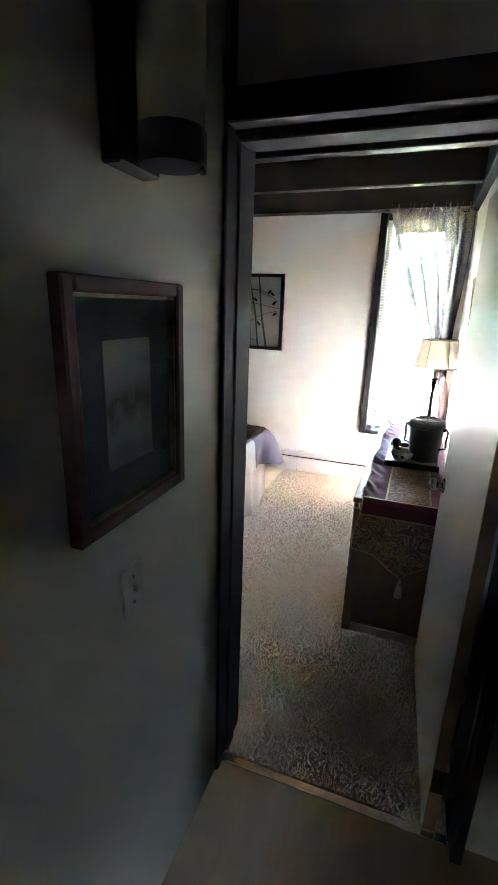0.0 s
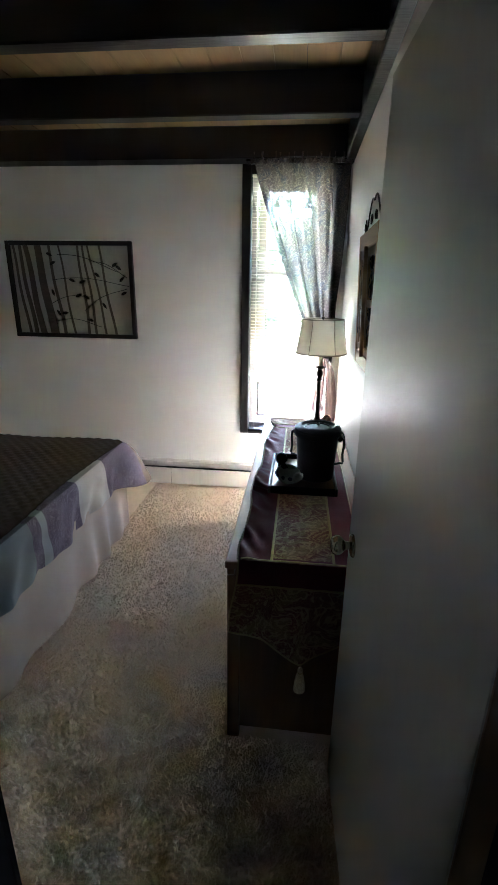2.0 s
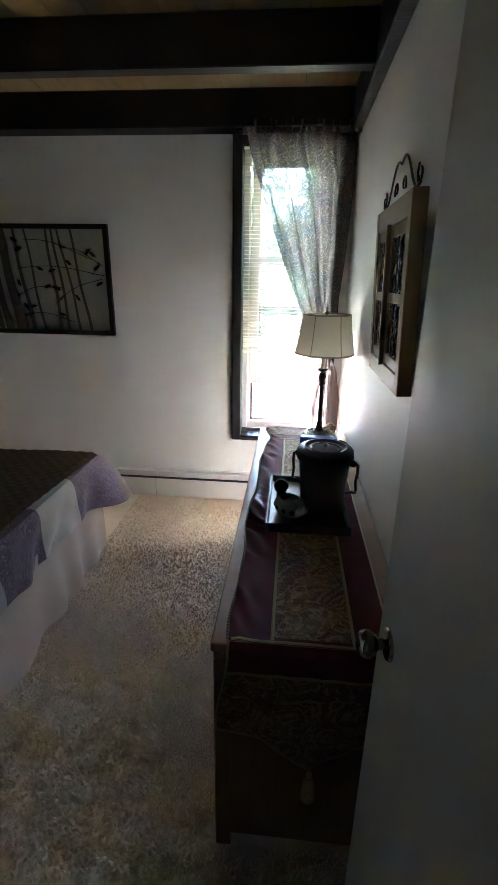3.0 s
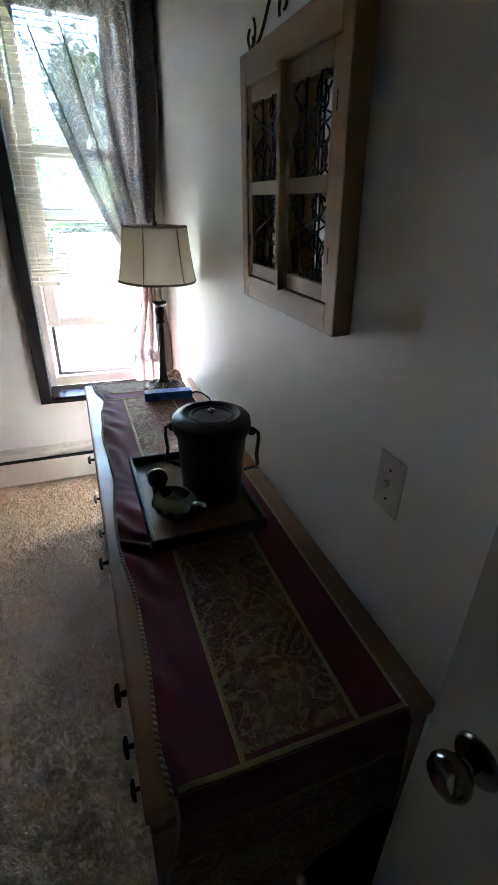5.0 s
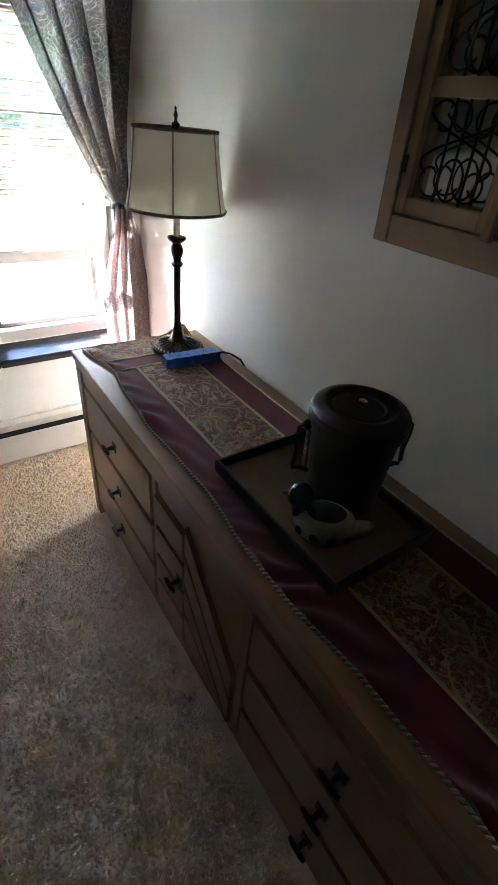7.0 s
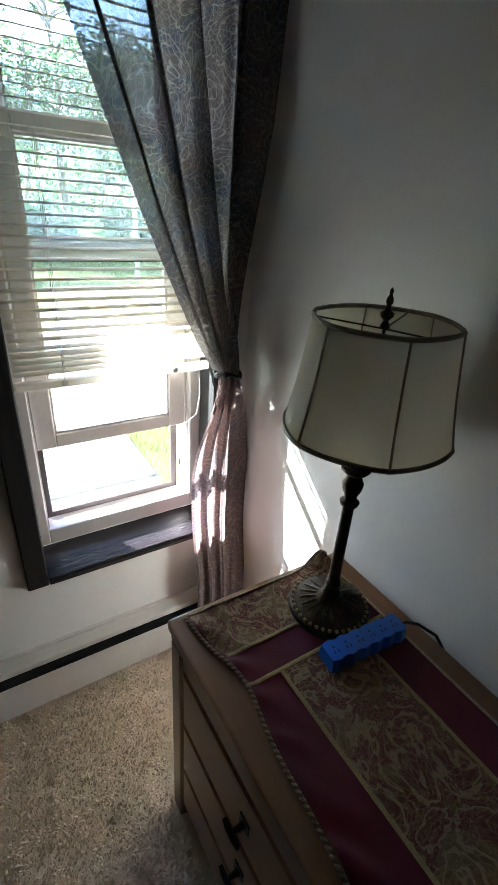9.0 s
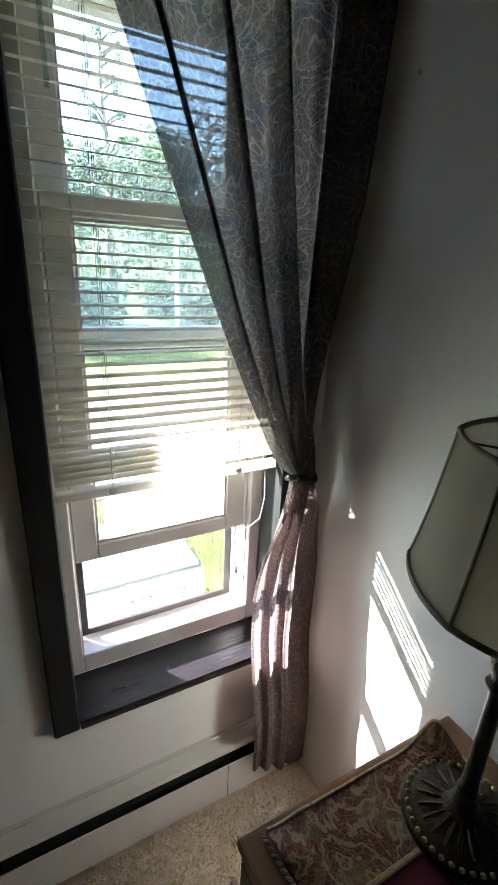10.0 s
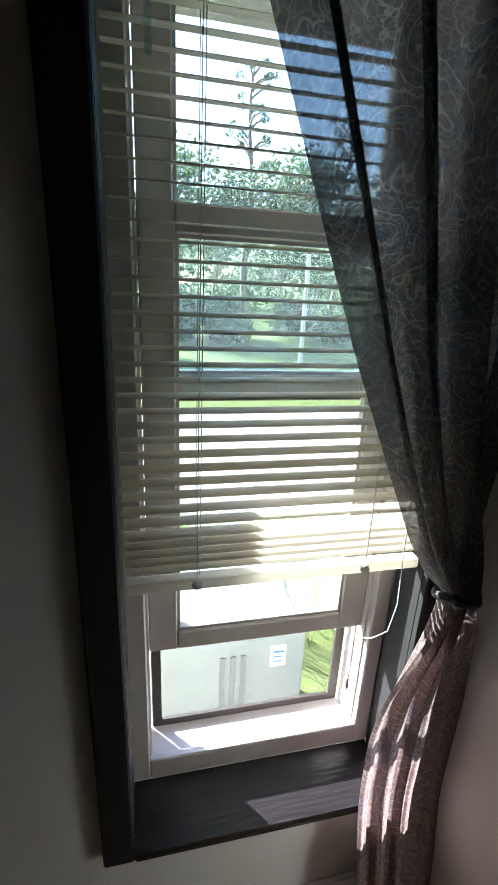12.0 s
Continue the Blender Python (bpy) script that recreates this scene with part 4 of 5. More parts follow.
# ---- power strip ----
BLUE = material("blue_plastic", (0.015, 0.12, 0.50), 0.35, second=(0.012, 0.10, 0.42), scale=20, bump=0.05)
strip = thing("power_strip", (0.158, 3.505, RZ), "bright blue zigzag plastic power strip beside the lamp", "power strip")
SM = Matrix.Translation((0.158, 3.500, RZ + 0.006)) @ Matrix.Rotation(radians(-4), 4, "Z")
bm = bmesh.new()
n, L, W = 12, 0.198, 0.023
outline = []
for i in range(n + 1):
    outline.append((-L / 2 + L * i / n, W + (0.0045 if i % 2 else 0.0)))
pts = outline + [(x, -y) for x, y in outline[::-1]]
lo = [bm.verts.new((x, y, 0.0)) for x, y in pts]
hi = [bm.verts.new((x * 0.985, y * 0.86, 0.032)) for x, y in pts]
bm.faces.new(hi), bm.faces.new(lo[::-1])
for i in range(len(pts)):
    j = (i + 1) % len(pts)
    bm.faces.new((lo[i], lo[j], hi[j], hi[i]))
bmesh.ops.recalc_face_normals(bm, faces=bm.faces)
bmesh.ops.transform(bm, verts=bm.verts, matrix=SM)
part("housing", bm, BLUE, strip)
DARK_BLUE = material("dark_slot", (0.004, 0.01, 0.04), 0.6, bump=0)
for i in range(6):
    x = -0.078 + 0.031 * i
    bm = boxes((x - 0.006, -0.009, 0.0315, x - 0.0035, -0.002, 0.0325), (x + 0.0035, -0.009, 0.0315, x + 0.006, -0.002, 0.0325), (x - 0.002, 0.004, 0.0315, x + 0.002, 0.008, 0.0325))
    bmesh.ops.transform(bm, verts=bm.verts, matrix=SM)
    part("outlet", bm, DARK_BLUE, strip)
part("cable", tube(bmesh.new(), [(0.255, 3.494, RZ + 0.018), (0.275, 3.49, RZ + 0.024), (0.298, 3.475, RZ + 0.02), (0.320, 3.44, RZ + 0.008), (0.339, 3.40, 0.70), (0.341, 3.38, 0.50)], 0.0035, 8), IRON, strip, "black cable", True)

# ---- tray with container and bird planter ----
TRAY = wood("tray_wood", (0.022, 0.017, 0.015), (0.010, 0.008, 0.007), 0.4, 1)
TRAY_IN = wood("tray_bottom", (0.20, 0.125, 0.06), (0.10, 0.06, 0.03), 0.35, 1)
TZ = RZ + 0.0065
tray = thing("tray", (0.072, 2.745, TZ), "black-edged rectangular wooden serving tray on the runner", "tray")
part("tray_bottom", boxes((-0.062, 2.545, TZ, 0.208, 2.948, TZ + 0.008)), TRAY_IN, tray, "worn brown tray floor")
for row in ((-0.072, 2.537, TZ, -0.0625, 2.956, TZ + 0.034), (0.2085, 2.537, TZ, 0.218, 2.956, TZ + 0.034), (-0.062, 2.537, TZ, 0.208, 2.5448, TZ + 0.034), (-0.062, 2.9483, TZ, 0.208, 2.956, TZ + 0.034)):
    part("tray_side", box(bmesh.new(), *row, bevel=0.002), TRAY, tray)

CX, CY, CZ = 0.130, 2.735, TZ + 0.0085
POT = material("blackened_metal", (0.016, 0.015, 0.015), 0.42, 0.5, second=(0.03, 0.028, 0.026), scale=12, fine=80, bump=0.3)
pot = thing("lidded_pail", (CX, CY, CZ), "black metal lidded pail with side handles on the tray", "pail")
part("body", lathe([(0, 0), (0.076, 0), (0.080, 0.004), (0.083, 0.05), (0.088, 0.13), (0.0935, 0.205), (0.098, 0.208), (0.0985, 0.216), (0, 0.216)], (CX, CY, CZ), 56), POT, pot, "", True)
part("rim_band", lathe([(0.0955, 0.196), (0.101, 0.198), (0.103, 0.208), (0.103, 0.220), (0.100, 0.226), (0.095, 0.226)], (CX, CY, CZ), 56), POT, pot, "ribbed rim", True)
part("lid", lathe([(0.101, 0.224), (0.1015, 0.230), (0.096, 0.237), (0.086, 0.240), (0.080, 0.2445), (0.074, 0.2445), (0.069, 0.240), (0.060, 0.237), (0.056, 0.2395), (0.050, 0.2395), (0.046, 0.236), (0.012, 0.238), (0, 0.238)], (CX, CY, CZ), 56), POT, pot, "stepped round lid", True)
part("lid_knob", lathe([(0, 0.238), (0.006, 0.238), (0.005, 0.243), (0.009, 0.248), (0.0085, 0.252), (0.004, 0.255), (0, 0.2555)], (CX, CY, CZ), 20), BRASS, pot, "small metal knob", True)
HD = Vector((0.906, -0.42, 0))
for s in (1, -1):
    def hp(r, z):
        p = Vector((CX, CY, CZ + z)) + HD * (s * r)
        return tuple(p)
    h = part("handle", tube(bmesh.new(), [hp(0.097, 0.196), hp(0.116, 0.200), hp(0.124, 0.192), hp(0.125, 0.17), hp(0.121, 0.13), hp(0.125, 0.098), hp(0.123, 0.088), hp(0.112, 0.088), hp(0.088, 0.078)], 0.0052, 8), POT, pot, "", True)
    part("ear", lathe([(0, -0.006), (0.011, -0.005), (0.012, 0), (0.011, 0.005), (0, 0.006)], hp(0.106, 0.197), 16, Matrix.Rotation(math.pi / 2, 4, "X")), POT, h, "", True)
bm = bmesh.new()
for ph in (0, math.pi):
    tube(bm, [tuple(Vector(( CX, CY, CZ + z)) + Vector((-0.75, 0.66, 0)) * (0.098 - 0.05 * (0.2 - z) * 0.6) + Vector((0.66, 0.75, 0)) * (0.006 * math.cos(z * 190 + ph))) for z in [0.06 + 0.14 * i / 60 for i in range(61)]], 0.0035, 6)
part("twisted_band", bm, material("aged_silver", (0.30, 0.27, 0.24), 0.4, 0.8), pot, "twisted metal side band", True)

CERAMIC = material("celadon_glaze", (0.30, 0.34, 0.27), 0.15, second=(0.22, 0.26, 0.20), scale=20, fine=80, bump=0.05, coat=0.6)
CERAMIC_DARK = material("blue_black_glaze", (0.03, 0.045, 0.07), 0.15, second=(0.02, 0.03, 0.045), scale=20, bump=0.05, coat=0.6)
PX, PY, PZ = 0.010, 2.662, TZ + 0.0085
bird = thing("bird_planter", (PX, PY, PZ), "small glazed ceramic bird planter with dark spots", "planter")
BD = Vector((0.62, -0.78, 0)).normalized()
BS = Vector((-BD.y, BD.x, 0))
bm = lathe([(0, 0.0), (0.034, 0.0), (0.046, 0.010), (0.054, 0.028), (0.053, 0.044), (0.044, 0.060), (0.036, 0.066), (0.033, 0.065), (0.040, 0.057), (0.046, 0.044), (0.045, 0.026), (0.030, 0.012), (0, 0.010)], n=40)
for v in bm.verts:
    x, y = v.co.x * 1.22, v.co.y * 0.95
    lift = 0.010 * max(0, x / 0.06) ** 2 * (v.co.z / 0.06)
    p = Vector((PX, PY, PZ + v.co.z + lift)) + BD * x + BS * y
    v.co = p
part("body", bm, CERAMIC, bird, "", True)
bm = bmesh.new()
bmesh.ops.create_uvsphere(bm, u_segments=24, v_segments=16, radius=0.027, matrix=Matrix.Translation(Vector((PX, PY, PZ + 0.089)) - BD * 0.056))
tube(bm, [tuple(Vector((PX, PY, PZ + z)) - BD * r) for r, z in ((0.040, 0.040), (0.052, 0.060), (0.056, 0.080))], [0.026, 0.019, 0.017], 16)
head = part("head", bm, CERAMIC_DARK, bird, "dark blue-black glazed head", True)
part("beak", lathe([(0, 0.018), (0.003, 0.014), (0.007, 0.0), (0, -0.004)], Vector((PX, PY, PZ + 0.086)) - BD * 0.078, 12, BD.to_track_quat("-Z", "Y").to_matrix().to_4x4()), CERAMIC_DARK, head, "", True)
bm = bmesh.new()
tube(bm, [tuple(Vector((PX, PY, PZ + z)) + BD * r) for r, z in ((0.050, 0.036), (0.070, 0.044), (0.086, 0.056), (0.092, 0.064))], [0.024, 0.019, 0.014, 0.007], 14)
part("tail", bm, CERAMIC, bird, "", True)
for a in (-2.3, -1.75, -1.2, -0.65, 1.0, 1.6, 2.2):
    r = 0.0545
    c = Vector((PX, PY, PZ + 0.033)) + BD * (1.22 * r * math.cos(a)) + BS * (0.95 * r * math.sin(a))
    nrm = (BD * (math.cos(a) / 1.22) + BS * (math.sin(a) / 0.95)).normalized()
    part("spot", lathe([(0, 0.0015), (0.007, 0.0012), (0.010, -0.002), (0, -0.003)], c, 16, nrm.to_track_quat("Z", "Y").to_matrix().to_4x4()), CERAMIC_DARK, bird, "", True)

# ---- wooden shutter mirror on the side wall ----
PINE = wood("weathered_pine", (0.42, 0.255, 0.12), (0.25, 0.14, 0.065), 0.55, 2, scale=18, bump=0.3)
PINE_H = wood("weathered_pine_rail", (0.42, 0.255, 0.12), (0.25, 0.14, 0.065), 0.55, 1, scale=18, bump=0.3)
MIRROR = material("mirror_silver", (0.82, 0.84, 0.83), 0.03, 1.0, second=(0.8, 0.82, 0.81), scale=3, bump=0)
MW, MH = 0.500, 0.522
shutter = thing("shutter_mirror", (RIGHT - 0.012, 2.691, 1.266), "pine shutter-style wall mirror with iron scroll grilles", "mirror")
# local: x out from the wall towards the room (negative world x), y along the wall, z up
HANG = Matrix.Translation((RIGHT - 0.003, 2.691, 1.266)) @ Matrix.Rotation(radians(-2.4), 4, "Y")


def hung(name, bm, mat, parent=None, label="", smooth=False):
    for v in bm.verts:
        v.co.x = -v.co.x
    bmesh.ops.reverse_faces(bm, faces=bm.faces)
    bmesh.ops.transform(bm, verts=bm.verts, matrix=HANG)
    return part(name, bm, mat, parent or shutter, label, smooth)


h2 = MW / 2
hung("stile", box(bmesh.new(), 0, -h2, 0, 0.040, -h2 + 0.036, MH, 0.002), PINE)
hung("stile", box(bmesh.new(), 0, h2 - 0.036, 0, 0.040, h2, MH, 0.002), PINE)
hung("rail", box(bmesh.new(), 0, -h2 + 0.0365, 0, 0.0395, h2 - 0.0365, 0.055, 0.002), PINE_H)
hung("rail", box(bmesh.new(), 0, -h2 + 0.0365, MH - 0.062, 0.0395, h2 - 0.0365, MH, 0.002), PINE_H)
hung("mirror_plate", boxes((0.004, -h2 + 0.037, 0.056, 0.009, h2 - 0.037, MH - 0.063)), MIRROR, label="silvered mirror glass behind the grilles")
y_in = h2 - 0.0375
for s in (-1, 1):
    a, b = (0.002, y_in) if s > 0 else (-y_in, -0.002)
    z0, z1 = 0.0565, MH - 0.0635
    leafm = hung("shutter_leaf", boxes((0.020, a, z0, 0.036, a + 0.024, z1), (0.020, b - 0.024, z0, 0.036, b, z1), (0.020, a + 0.024, z0, 0.0355, b - 0.024, z0 + 0.032), (0.020, a + 0.024, z1 - 0.032, 0.0355, b - 0.024, z1), (0.020, a + 0.024, (z0 + z1) / 2 - 0.014, 0.0355, b - 0.024, (z0 + z1) / 2 + 0.014), bevel=0.0015), PINE)
    for zz in (z0 + 0.085, z1 - 0.085):
        yy = b if s > 0 else a
        hung("hinge", boxes((0.036, yy - 0.008, zz - 0.014, 0.0385, yy + 0.004, zz + 0.014)), IRON, leafm)
    for p0, p1 in ((z0 + 0.032, (z0 + z1) / 2 - 0.014), ((z0 + z1) / 2 + 0.014, z1 - 0.032)):
        c0, c1 = a + 0.024, b - 0.024
        cy, hh, ww = (c0 + c1) / 2, p1 - p0, c1 - c0
        bm = bmesh.new()
        for t in (0.33, 0.67):
            tube(bm, [(0.028, lerp(c0, c1, t), p0), (0.028, lerp(c0, c1, t), p1)], 0.0026, 6)
        for m in (-1, 1):
            # a long S scroll, curling out at the top and in at the bottom
            pts = []
            for i in range(30):
                t = i / 29
                pts.append((0.031, cy + m * ww * (0.44 * math.cos(t * math.pi * 1.15 + 0.2)), p0 + hh * (0.86 - 0.58 * t)))
            tube(bm, pts, 0.0022, 6)
            for zc, r, ph in ((p0 + hh * 0.80, 0.19, 0.6), (p0 + hh * 0.24, 0.21, 3.6)):
                curl = []
                for i in range(26):
                    t = i / 25
                    an = ph + t * 5.0
                    rr = ww * r * (1 - 0.62 * t)
                    curl.append((0.031, cy + m * (ww * 0.26 + rr * math.cos(an)), zc + rr * math.sin(an)))
                tube(bm, curl, 0.0021, 6)
        tube(bm, [(0.031, cy + ww * 0.15 * math.cos(t), p0 + hh * 0.24 + ww * 0.2 * math.sin(t)) for t in [2 * math.pi * i / 20 for i in range(20)]], 0.0021, 6, True)
        hung("scroll_grille", bm, IRON, leafm, "black wrought iron scrolls", True)
hung("astragal", box(bmesh.new(), 0.0365, -0.012, 0.050, 0.052, 0.006, MH - 0.058, 0.002), PINE)
bm = bmesh.new()
for m in (-1, 1):
    pts = []
    for t in [i / 40 for i in range(41)]:
        y = m * h2 * (0.02 + 0.93 * t)
        z = MH + 0.012 + 0.088 * (math.cos(t * math.pi * 0.5) ** 1.5) * (1 if t < 0.97 else 0.9) + 0.018 * math.sin(t * math.pi * 2)
        pts.append((0.02, y, z))
    tube(bm, pts, 0.0034, 6)
    for cy, cz, r, ph in ((0.92, 0.034, 0.030, 2.2), (0.20, 0.040, 0.024, -0.6)):
        tube(bm, [(0.02, m * (h2 * cy + r * (1 - 0.6 * i / 26) * math.cos(ph + i * 0.2)), MH + cz + r * (1 - 0.6 * i / 26) * math.sin(ph + i * 0.2)) for i in range(27)], 0.0030, 6)
    tube(bm, [(0.02, m * h2 * 0.88, MH - 0.002), (0.02, m * h2 * 0.86, MH + 0.03)], 0.003, 6)
hung("top_scroll", bm, IRON, None, "black iron scrollwork along the top", True)

# ---- switches ----
PLATE = material("switch_plastic", (0.70, 0.67, 0.60), 0.35, bump=0.02)


def switch(at, towards, label):
    """towards: +1 plate faces +x, -1 faces -x."""
    s = thing("light_switch", at, label, "light switch", "light switches")
    x, y, z = at
    t = towards
    part("plate", box(bmesh.new(), x + t * 0.0005, y - 0.0355, z - 0.0575, x + t * 0.006, y + 0.0355, z + 0.0575, 0.002), PLATE, s)
    part("toggle", box(bmesh.new(), x + t * 0.005, y - 0.004, z - 0.004, x + t * 0.017, y + 0.004, z + 0.010, 0.0015), PLATE, s)
    for dz in (-0.030, 0.030):
        part("screw", lathe([(0, 0.0015), (0.003, 0.001), (0.0032, 0)], (x + t * 0.0055, y, z + dz), 10, Matrix.Rotation(t * math.pi / 2, 4, "Y")), BRASS, s)
    return s


switch((RIGHT, 2.252, 1.040), -1, "off-white toggle light switch above the dresser")
switch((HALL_LEFT, 0.652, 1.030), 1, "off-white toggle light switch on the hallway wall")

# ---- hallway picture and wall lamp ----
FRAME_WOOD = wood("mahogany_frame", (0.11, 0.040, 0.020), (0.05, 0.018, 0.010), 0.7, 2)
GILT = material("gilt_edge", (0.35, 0.25, 0.10), 0.35, 0.8, second=(0.2, 0.14, 0.06), scale=40)
MAT_BOARD = material("green_mat", (0.035, 0.075, 0.072), 0.8, second=(0.03, 0.065, 0.062), scale=30, bump=0.05)
pic = thing("framed_picture", (HALL_LEFT, 0.635, 1.43), "mahogany framed watercolour landscape with a dark green mat", "picture")
X0 = HALL_LEFT + 0.0015
Y0, Y1, Z0, Z1 = 0.485, 0.836, 1.210, 1.638
for row in ((X0, Y0, Z0, X0 + 0.028, Y0 + 0.026, Z1), (X0, Y1 - 0.026, Z0, X0 + 0.028, Y1, Z1), (X0, Y0 + 0.0262, Z0, X0 + 0.0278, Y1 - 0.0262, Z0 + 0.026), (X0, Y0 + 0.0262, Z1 - 0.026, X0 + 0.0278, Y1 - 0.0262, Z1)):
    part("frame_side", box(bmesh.new(), *row, bevel=0.004), FRAME_WOOD, pic)
part("gilt_slip", boxes((X0 + 0.008, Y0 + 0.027, Z0 + 0.027, X0 + 0.020, Y0 + 0.032, Z1 - 0.027), (X0 + 0.008, Y1 - 0.032, Z0 + 0.027, X0 + 0.020, Y1 - 0.027, Z1 - 0.027), (X0 + 0.008, Y0 + 0.032, Z1 - 0.032, X0 + 0.020, Y1 - 0.032, Z1 - 0.027), (X0 + 0.008, Y0 + 0.032, Z0 + 0.027, X0 + 0.020, Y1 - 0.032, Z0 + 0.032)), GILT, pic)
part("mat", boxes((X0 + 0.004, Y0 + 0.0265, Z0 + 0.0265, X0 + 0.0075, Y1 - 0.0265, Z1 - 0.0265)), MAT_BOARD, pic, "dark green mat board")


def painting():
    """Pale sky over a misty line of trees and water, for the small framed picture."""
    m = material("watercolour", (0.5, 0.5, 0.5), 0.7, bump=0.03)
    n, l = m.node_tree.nodes, m.node_tree.links
    tc, sep, no, add, ramp = (n.new("ShaderNode" + k) for k in ("TexCoord", "SeparateXYZ", "TexNoise", "Math", "ValToRGB"))
    l.new(tc.outputs["Generated"], sep.inputs[0]), l.new(tc.outputs["Generated"], no.inputs["Vector"])
    no.inputs["Scale"].default_value, no.inputs["Detail"].default_value = 5.0, 5
    add.operation = "MULTIPLY_ADD"
    add.inputs[1].default_value, add.inputs[2].default_value = 0.5, -0.25
    l.new(no.outputs["Fac"], add.inputs[0])
    tot = n.new("ShaderNodeMath")
    l.new(sep.outputs["Z"], tot.inputs[0]), l.new(add.outputs[0], tot.inputs[1])
    l.new(tot.outputs[0], ramp.inputs[0])
    e = ramp.color_ramp.elements
    e[0].position, e[0].color = 0.05, (0.20, 0.25, 0.28, 1)
    e[1].position, e[1].color = 0.95, (0.36, 0.38, 0.36, 1)
    for p, c in ((0.30, (0.34, 0.38, 0.40, 1)), (0.42, (0.22, 0.25, 0.22, 1)), (0.50, (0.10, 0.12, 0.08, 1)), (0.58, (0.24, 0.24, 0.20, 1)), (0.70, (0.33, 0.35, 0.35, 1))):
        x = e.new(p)
        x.color = c
    l.new(ramp.outputs[0], n["Principled BSDF"].inputs["Base Color"])
    return m


part("print", boxes((X0 + 0.0078, Y0 + 0.105, Z0 + 0.10, X0 + 0.009, Y1 - 0.105, Z1 - 0.10)), painting(), pic, "misty landscape print")
part("bevel_line", boxes((X0 + 0.0076, Y0 + 0.101, Z0 + 0.096, X0 + 0.0086, Y0 + 0.1045, Z1 - 0.096), (X0 + 0.0076, Y1 - 0.1045, Z0 + 0.096, X0 + 0.0086, Y1 - 0.101, Z1 - 0.096), (X0 + 0.0076, Y0 + 0.1045, Z0 + 0.096, X0 + 0.0086, Y1 - 0.1045, Z0 + 0.0995), (X0 + 0.0076, Y0 + 0.1045, Z1 - 0.0995, X0 + 0.0086, Y1 - 0.1045, Z1 - 0.096)), MAT_BOARD, pic)
part("picture_glass", boxes((X0 + 0.0105, Y0 + 0.0325, Z0 + 0.0325, X0 + 0.0125, Y1 - 0.0325, Z1 - 0.0325)), glass_material("picture_glass", (0.95, 0.97, 0.96), 0.06), pic)

SY, SZ = 0.684, 1.808
sconce = thing("wall_sconce", (HALL_LEFT, SY, SZ), "black metal wall sconce with a cream glass cylinder, unlit", "wall lamp")
OPAL = see_through(material("opal_glass", (0.50, 0.46, 0.30), 0.25, second=(0.46, 0.42, 0.27), scale=6, bump=0.02), 0, 0.3)
part("back_plate", box(bmesh.new(), HALL_LEFT + 0.001, SY - 0.062, SZ - 0.004, HALL_LEFT + 0.038, SY + 0.055, SZ + 0.36, 0.004), IRON, sconce)
part("glass_cylinder", lathe([(0, 0.046), (0.050, 0.046), (0.052, 0.05), (0.052, 0.31), (0.049, 0.315), (0, 0.315)], (HALL_LEFT + 0.092, SY, SZ), 40), OPAL, sconce, "cream opal glass cylinder", True)
part("lower_cup", lathe([(0, 0.0), (0.050, 0.0), (0.055, 0.006), (0.055, 0.048), (0.0525, 0.052), (0, 0.047)], (HALL_LEFT + 0.092, SY, SZ), 40), IRON, sconce, "", True)
part("upper_cup", lathe([(0, 0.31), (0.0525, 0.31), (0.055, 0.316), (0.055, 0.35), (0.050, 0.356), (0, 0.356)], (HALL_LEFT + 0.092, SY, SZ), 40), IRON, sconce, "", True)
part("bottom_screw", lathe([(0, -0.012), (0.005, -0.010), (0.006, -0.004), (0.003, 0), (0, 0)], (HALL_LEFT + 0.14, SY + 0.012, SZ), 14), BRASS, sconce, "", True)

# ---- birch wall art ----
art = thing("wall_art", (-1.68, FAR - 0.02, 1.55), "black framed metal wall art of birch trunks and leaves", "wall art")
AX0, AX1, AZ0, AZ1, AY = -2.20, -1.222, 1.195, 1.893, FAR - 0.032
for row in ((AX0, AY, AZ0, AX0 + 0.03, FAR - 0.001, AZ1), (AX1 - 0.03, AY, AZ0, AX1, FAR - 0.001, AZ1), (AX0 + 0.0302, AY + 0.0005, AZ0, AX1 - 0.0302, FAR - 0.001, AZ0 + 0.03), (AX0 + 0.0302, AY + 0.0005, AZ1 - 0.03, AX1 - 0.0302, FAR - 0.001, AZ1)):
    part("frame_side", box(bmesh.new(), *row, bevel=0.002), IRON, art)
# panel added inside the frame to darken what shows between the trunks
part("backing_panel", boxes((AX0 + 0.0302, FAR - 0.010, AZ0 + 0.0302, AX1 - 0.0302, FAR - 0.006, AZ1 - 0.0302)), material("grey_panel", (0.42, 0.41, 0.37), 0.5, second=(0.30, 0.29, 0.26), scale=2.5, contrast=0.8, fine=40, bump=0.1), art, "mottled grey panel behind the trunks")
BARK = material("painted_birch", (0.10, 0.080, 0.062), 0.6, second=(0.035, 0.028, 0.023), scale=10, contrast=0.8, fine=60, stretch=(1, 1, 3), bump=0.2)
rnd = random.Random(4)
